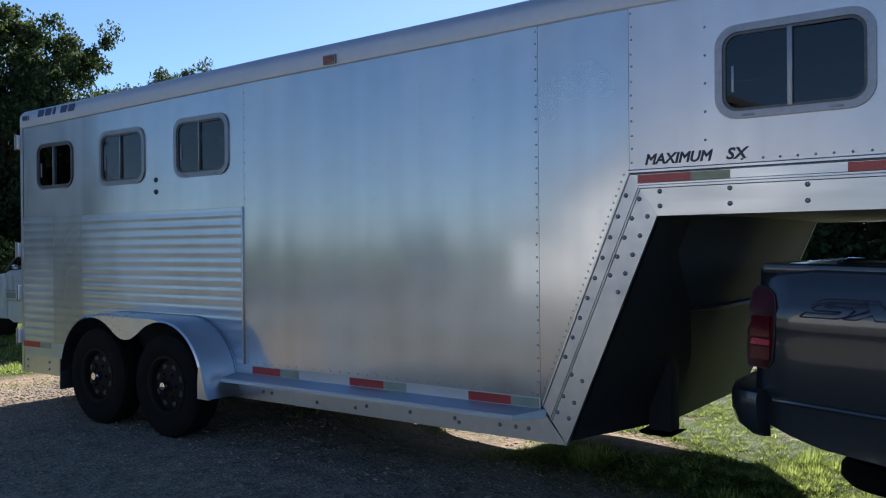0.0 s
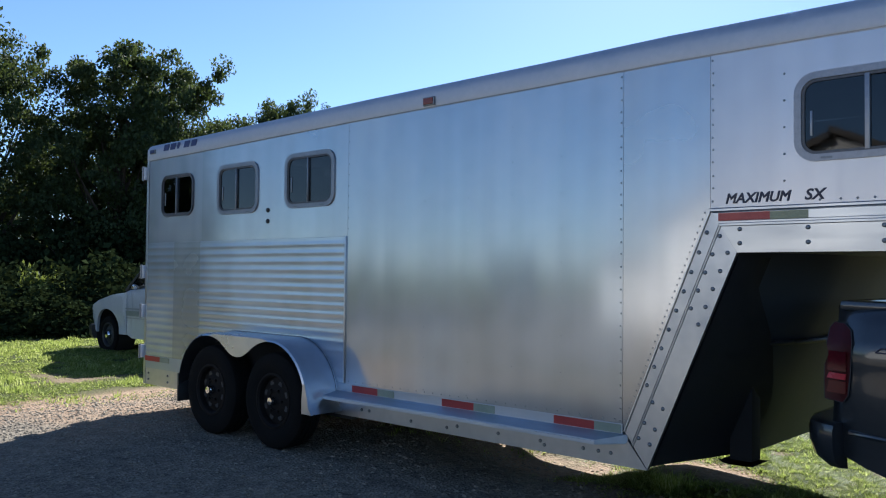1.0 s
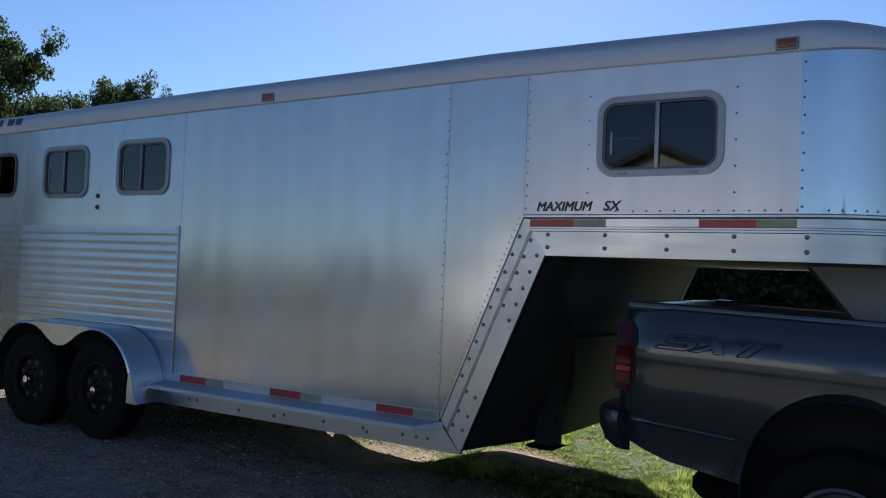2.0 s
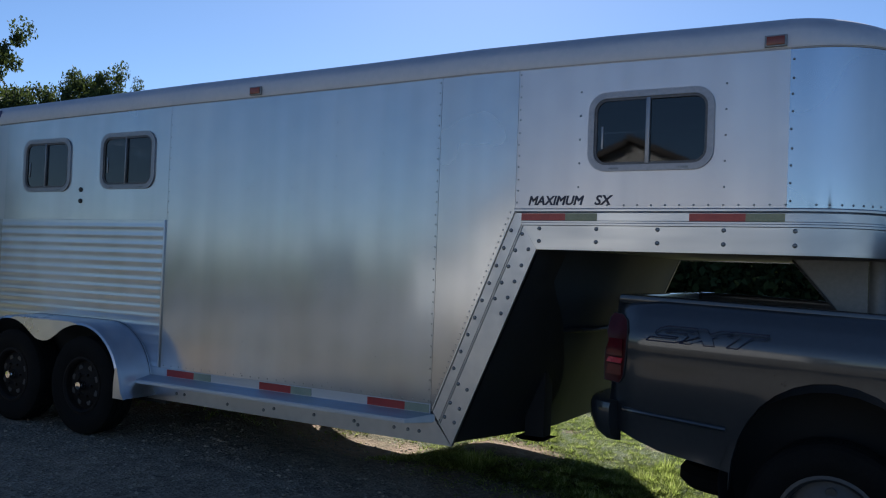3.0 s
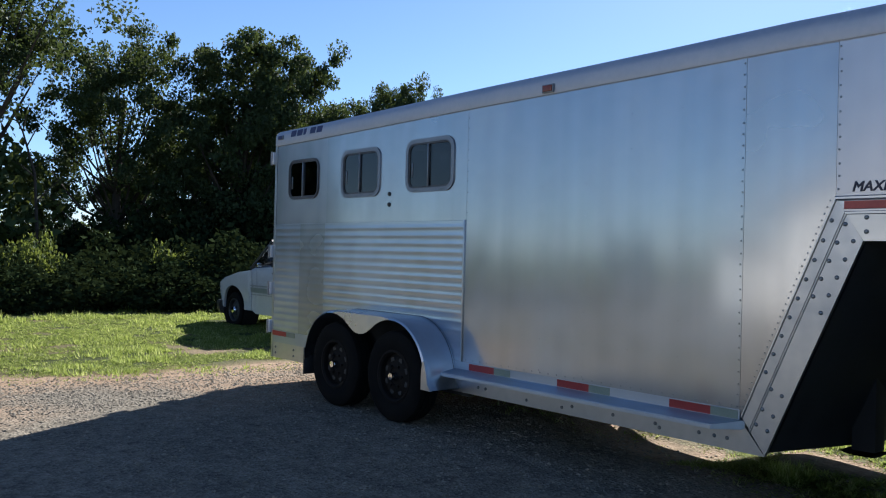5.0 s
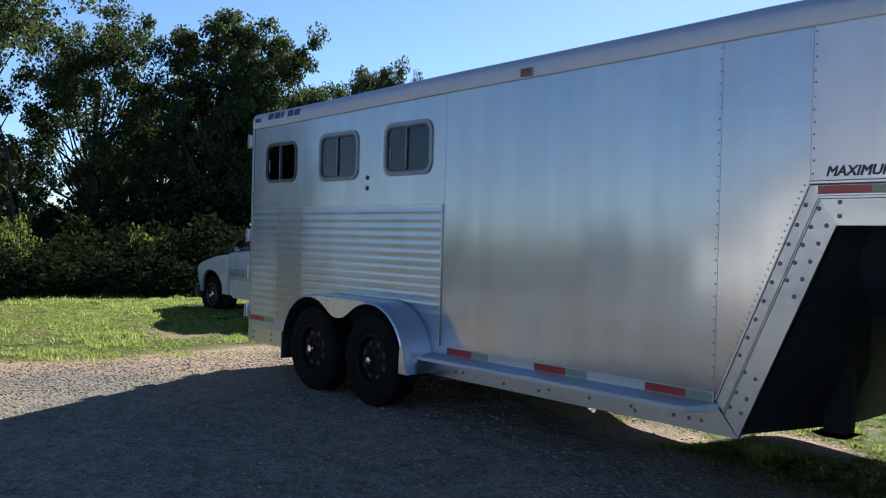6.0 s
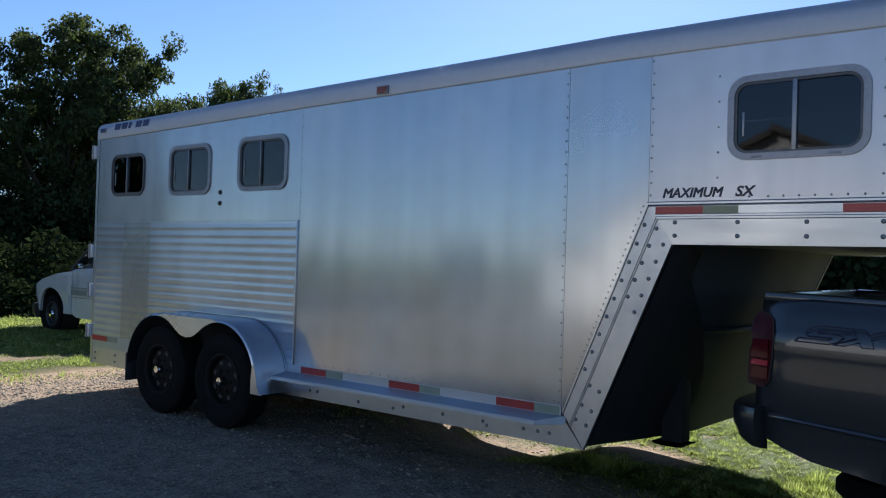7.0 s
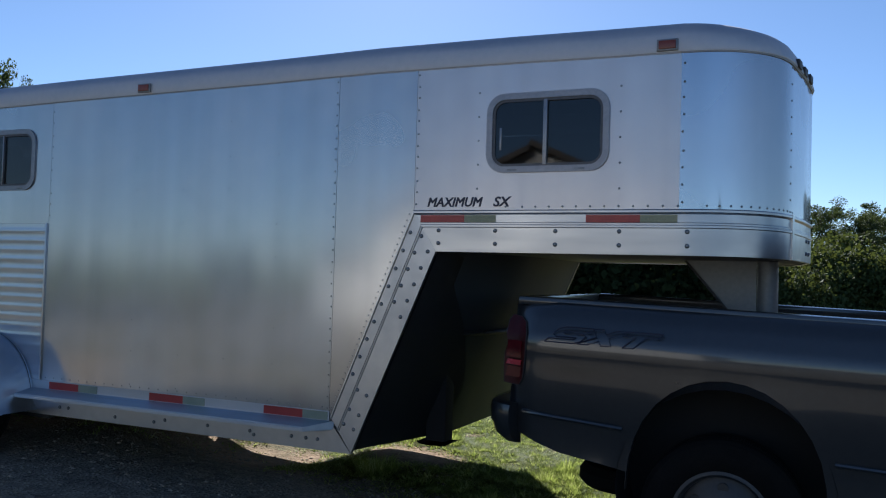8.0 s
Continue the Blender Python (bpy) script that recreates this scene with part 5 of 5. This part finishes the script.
# ---- trees and shrubs ----
def tree_meshes(seed, height, spread, low, clumps, per, leaf, gap=0.0):
    """Trunk with limbs, and a ragged crown of leaf clumps carried by the limbs."""
    rng = np.random.default_rng(seed)
    rnd = random.Random(seed)
    bm = bmesh.new()
    lean = Vector((rnd.uniform(-0.3, 0.3), rnd.uniform(-0.3, 0.3), 0))
    trunk = [Vector((0, 0, -0.1)) + lean * (k / 6) ** 2 + Vector((rnd.uniform(-0.06, 0.06), rnd.uniform(-0.06, 0.06), height * 0.78 * k / 6)) for k in range(7)]
    tube(trunk, [height * 0.026 * (1 - 0.78 * k / 6) + 0.02 for k in range(7)], 9, bm)
    centres, radii = [], []
    for i in range(clumps):
        f = low + (1 - low) * ((i + rnd.random()) / clumps) ** 0.85
        a = i * 2.39996 + rnd.uniform(-0.5, 0.5)
        reach = spread * (math.sin(math.pi * min(1, (f - low) / (1 - low) * 0.64 + 0.20)) ** 0.7) * rnd.uniform(0.45, 1.08)
        tip = Vector((math.cos(a) * reach, math.sin(a) * reach, height * f))
        k = min(5, max(1, int(f * 6 * 0.75)))
        if i % 2 == 0:
            start = trunk[k]
            mid = start.lerp(tip, 0.5) + Vector((0, 0, -0.06 * height * rnd.random()))
            tube([start, mid, tip], [height * 0.010 * (1.2 - f) + 0.02, height * 0.006 * (1.2 - f) + 0.012, 0.008], 5, bm)
        n = rnd.choice((2, 3, 3, 4))
        for _ in range(n):
            off = Vector((rnd.gauss(0, 1), rnd.gauss(0, 1), rnd.gauss(0, 0.7))) * spread * 0.16
            centres.append(tip + off)
            radii.append(spread * rnd.uniform(0.11, 0.25) * (1 - gap))
    v, q = leaf_cloud(rng, np.array([tuple(c) for c in centres]), np.array(radii), per, leaf)
    bmesh.ops.recalc_face_normals(bm, faces=bm.faces)
    me = bpy.data.meshes.new("trunk")
    bm.to_mesh(me)
    bm.free()
    return finish(me, M_BARK, 60), bulk("crown", v, q, M_LEAF)


def plant_tree(meshes, m, label, group="trees along the field edge"):
    t = thing("tree", m, label, "tree", group)
    for nm, me in zip(("trunk", "crown"), meshes):
        shared(nm, me, t, Matrix())
    return t


def polar(az, d):
    """A place seen from the drive: degrees from +y towards +x, and metres."""
    x, y = 1.9 + d * math.sin(radians(az)), -4.2 + d * math.cos(radians(az))
    return x, y, land(x, y) - 0.05


OAK = tree_meshes(11, 8.0, 2.7, 0.16, 78, 180, 0.135)
ASH = tree_meshes(23, 8.0, 3.2, 0.36, 72, 165, 0.122, gap=0.14)
TALL = tree_meshes(52, 12.2, 3.0, 0.44, 84, 210, 0.125)
MAPLE = tree_meshes(37, 8.0, 2.5, 0.14, 76, 180, 0.13)

for kind, az, d, h, fat, turn in ((MAPLE, -63.8, 32, 9.6, 0.88, 200), (OAK, -60.2, 33, 9.1, 0.76, 10), (ASH, -71.4, 32, 9.1, 0.86, 80), (TALL, -80.4, 27, 8.9, 1.0, 150),
                                  (OAK, -53.3, 34, 8.4, 0.62, 40), (ASH, -56.2, 35, 7.6, 0.6, 300), (OAK, -50.6, 35, 7.8, 0.45, 260), (ASH, -88, 27, 9.0, 1.0, 20),
                                  (MAPLE, -67.4, 36, 7.0, 0.8, 120), (OAK, -47, 38, 8.0, 0.6, 70), (OAK, -61.5, 38, 7.6, 1.1, 90), (MAPLE, -70.5, 38, 5.4, 1.0, 10), (MAPLE, -75.6, 37, 4.5, 1.0, 60)):
    s = h / 8.6
    plant_tree(kind, Matrix.LocRotScale(polar(az, d), Euler((0, 0, radians(turn))), (s * fat, s * fat, s)), "dense dark green broadleaf tree against the light")


def shrub_mesh(seed, w, h, clumps, per, leaf, mat):
    rng = np.random.default_rng(seed)
    rnd = random.Random(seed)
    c, r = [], []
    for i in range(clumps):
        a, q = i * 2.39996, math.sqrt((i + 0.5) / clumps)
        z = h * (0.12 + 0.75 * rnd.random() * (1 - 0.5 * q * q))
        c.append((math.cos(a) * q * w / 2, math.sin(a) * q * w / 2, z))
        r.append(h * rnd.uniform(0.14, 0.26))
    v, q = leaf_cloud(rng, np.array(c), np.array(r), per, leaf)
    v[:, 2] = np.maximum(v[:, 2], 0.0)
    bm = bmesh.new()
    for i in range(0, clumps, 5):
        tube([(0.1 * c[i][0], 0.1 * c[i][1], -0.05), (0.6 * c[i][0], 0.6 * c[i][1], c[i][2] * 0.6), c[i]], [0.025, 0.016, 0.006], 5, bm)
    me = bpy.data.meshes.new("stems")
    bmesh.ops.recalc_face_normals(bm, faces=bm.faces)
    bm.to_mesh(me)
    bm.free()
    return finish(me, M_BARK, 60), bulk("foliage", v, q, mat)


def plant_shrub(meshes, m, label, group):
    t = thing("shrub", m, label, "shrub", group)
    for nm, me in zip(("stems", "foliage"), meshes):
        shared(nm, me, t, Matrix())


SHRUB_A, SHRUB_B = shrub_mesh(5, 3.4, 2.6, 60, 85, 0.155, M_LEAF_SHADE), shrub_mesh(8, 3.0, 2.2, 50, 85, 0.155, M_LEAF_SHADE)
HEDGE_A, HEDGE_B = shrub_mesh(15, 3.4, 2.7, 70, 150, 0.105, M_LEAF2), shrub_mesh(18, 3.2, 2.5, 70, 150, 0.105, M_LEAF2)
rs = random.Random(2)
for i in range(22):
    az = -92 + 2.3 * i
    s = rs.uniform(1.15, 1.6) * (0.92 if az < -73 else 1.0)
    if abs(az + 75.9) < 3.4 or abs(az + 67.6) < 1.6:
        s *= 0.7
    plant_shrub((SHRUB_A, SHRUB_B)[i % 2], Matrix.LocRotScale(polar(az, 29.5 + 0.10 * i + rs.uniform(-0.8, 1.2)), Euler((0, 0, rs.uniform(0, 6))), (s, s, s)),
                "undergrowth at the foot of the trees, leaves darkened for shade", "undergrowth")
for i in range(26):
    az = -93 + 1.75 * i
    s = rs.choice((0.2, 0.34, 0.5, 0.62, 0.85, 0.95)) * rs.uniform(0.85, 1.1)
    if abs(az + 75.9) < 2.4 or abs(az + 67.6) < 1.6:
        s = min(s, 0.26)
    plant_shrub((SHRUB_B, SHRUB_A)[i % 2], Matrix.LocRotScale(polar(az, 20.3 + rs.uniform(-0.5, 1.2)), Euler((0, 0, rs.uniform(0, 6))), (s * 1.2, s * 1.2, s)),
                "low brush where the grass ends, leaves darkened for shade", "brush")
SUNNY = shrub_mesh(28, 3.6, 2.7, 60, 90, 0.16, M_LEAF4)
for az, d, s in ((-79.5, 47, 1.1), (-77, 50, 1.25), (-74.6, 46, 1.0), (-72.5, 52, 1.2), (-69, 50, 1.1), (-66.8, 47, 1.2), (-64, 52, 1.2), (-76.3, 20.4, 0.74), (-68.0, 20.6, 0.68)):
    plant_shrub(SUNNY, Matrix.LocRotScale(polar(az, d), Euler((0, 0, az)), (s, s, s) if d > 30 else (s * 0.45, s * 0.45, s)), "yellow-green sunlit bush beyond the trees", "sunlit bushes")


def dead_sapling(m):
    """A bare leaning stem with forked twigs."""
    t = thing("dead_tree", m, "bare grey dead sapling with forked twigs", "tree")
    part("stem", tube([(0, 0, -0.1), (0.15, 0, 1.8), (0.05, 0, 3.4), (-0.30, 0, 4.6), (-0.75, 0, 5.5)], [0.06, 0.05, 0.04, 0.025, 0.008], 7), M_BARK, t)
    for z, x, dx, dz in ((2.6, 0.1, 0.9, 0.9), (3.3, 0.06, -0.7, 0.5), (3.6, 0.0, 0.8, 0.35), (4.2, -0.18, 0.45, 0.9), (4.6, -0.30, 0.10, 0.9), (4.9, -0.45, -0.6, 0.2)):
        part("twig", tube([(x, 0, z), (x + dx * 0.5, 0.1, z + dz * 0.6), (x + dx, 0.15, z + dz)], [0.022, 0.014, 0.005], 5), M_BARK, t)


for az, d, s in ((-78.2, 18.9, 0.50), (-76.6, 18.7, 0.47), (-75.2, 19.0, 0.52), (-73.6, 19.2, 0.55), (-69.2, 19.3, 0.52), (-67.9, 19.2, 0.46), (-66.6, 19.4, 0.55)):
    plant_shrub(SHRUB_B, Matrix.LocRotScale(polar(az, d), Euler((0, 0, az)), (s * 1.4, s * 1.4, s)), "low brush where the grass ends, leaves darkened for shade", "brush")


dead_sapling(Matrix.Translation(polar(-76.2, 27)) @ Matrix.Rotation(radians(60), 4, "Z"))
for i in range(15):
    az = -22 + 2.9 * i
    s = rs.uniform(1.25, 1.5) * (1.5 if i < 6 else 1.0)
    plant_shrub(((SHRUB_A, SHRUB_B) if i < 6 else (HEDGE_A, HEDGE_B))[i % 2], Matrix.LocRotScale(polar(az, 36 + rs.uniform(-1.5, 2)), Euler((0, 0, rs.uniform(0, 6))), (s, s, s)),
                "tall dense shrub in the hedge beyond the grass", "hedge")
for kind, az, d, h in ((ASH, 1.2, 52, 5.9), (OAK, 3.4, 56, 5.6), (MAPLE, 6.5, 54, 6.4), (OAK, -2.5, 60, 5.2), (ASH, 10, 52, 6.5)):
    s = h / 8.0
    plant_tree(kind, Matrix.LocRotScale(polar(az, d), Euler((0, 0, az)), (s * 1.1, s * 1.1, s)), "small far tree above the hedge", "far trees")

# behind the camera: a gabled house that the aluminium and the glass mirror, and unseen trees added to darken
# reflections
for kind, x, y, h in ((OAK, -29.5, -3.0, 9), (OAK, -20.7, -25, 2.2), (MAPLE, -31, -25, 2.4), (ASH, 8, -30, 4), (OAK, 17, -27, 4.5)):
    s = h / 8.0
    plant_tree(kind, Matrix.LocRotScale((x, y, land(x, y) - 0.05), Euler((0, 0, x)), (s, s, s)), "unseen broadleaf tree, added for the metal to mirror", "trees across the drive")

for mesh, x, y, s in ((SHRUB_B, -19.7, -9.4, 0.6), (HEDGE_B, -28, -1.5, 2.8)):
    plant_shrub(mesh, Matrix.LocRotScale((x, y, land(x, y) - 0.05), Euler((0, 0, x)), (s, s, s)), "unseen dense bush, added for the metal to mirror", "bushes across the drive")

# added evergreens, placed to mirror a dark band round the rearmost window
plant_shrub(SHRUB_B, Matrix.LocRotScale((-18.9, -7.4, land(-18.9, -7.4) - 0.05), Euler((0, 0, 2)), (0.85, 0.85, 2.9)), "unseen slender evergreen, added for a dark reflection", "bushes across the drive")
plant_shrub(SHRUB_A, Matrix.LocRotScale((-17.6, -6.6, land(-17.6, -6.6) - 0.05), Euler((0, 0, 0)), (0.68, 0.68, 2.7)), "unseen slender evergreen, added for a dark reflection", "bushes across the drive")

house = thing("house", pose(-4.6, -15.5, land(-4, -15)), "cream board-and-batten house with a low gable across the drive", "house")
part("wall", plate([(-4.2, 0), (4.2, 0), (4.2, 2.7), (0, 4.55), (-4.2, 2.7)], -7.0, 0.0), M_SIDING, house, smooth=0)
for i in range(-10, 11):
    x = 0.4 * i
    part("batten", boxed(x - 0.025, x + 0.025, 0.0, 0.03, 0.0, 4.5 - abs(x) * 0.44), M_SIDING, house, smooth=0)
for s in (-1, 1):
    bm = boxed(0, 4.85, -7.2, 0.22, 0, 0.14)
    bmesh.ops.transform(bm, matrix=Matrix.Translation((0, 0, 4.58)) @ Matrix.Rotation(radians(23.8) if s > 0 else radians(180 - 23.8), 4, "Y"), verts=bm.verts)
    part("roof_slope", bm, M_SHINGLE, house, smooth=0)
# unseen wing, added and sized to mirror a pale patch in the front sheet
part("wing", boxed(-5.9, -4.2, -5.0, -0.4, 0, 1.75, bevel=0.02), M_SIDING, house, smooth=0)
part("wing_roof", boxed(-6.1, -4.2, -5.3, 0.0, 1.75, 1.87), M_SHINGLE, house, smooth=0)
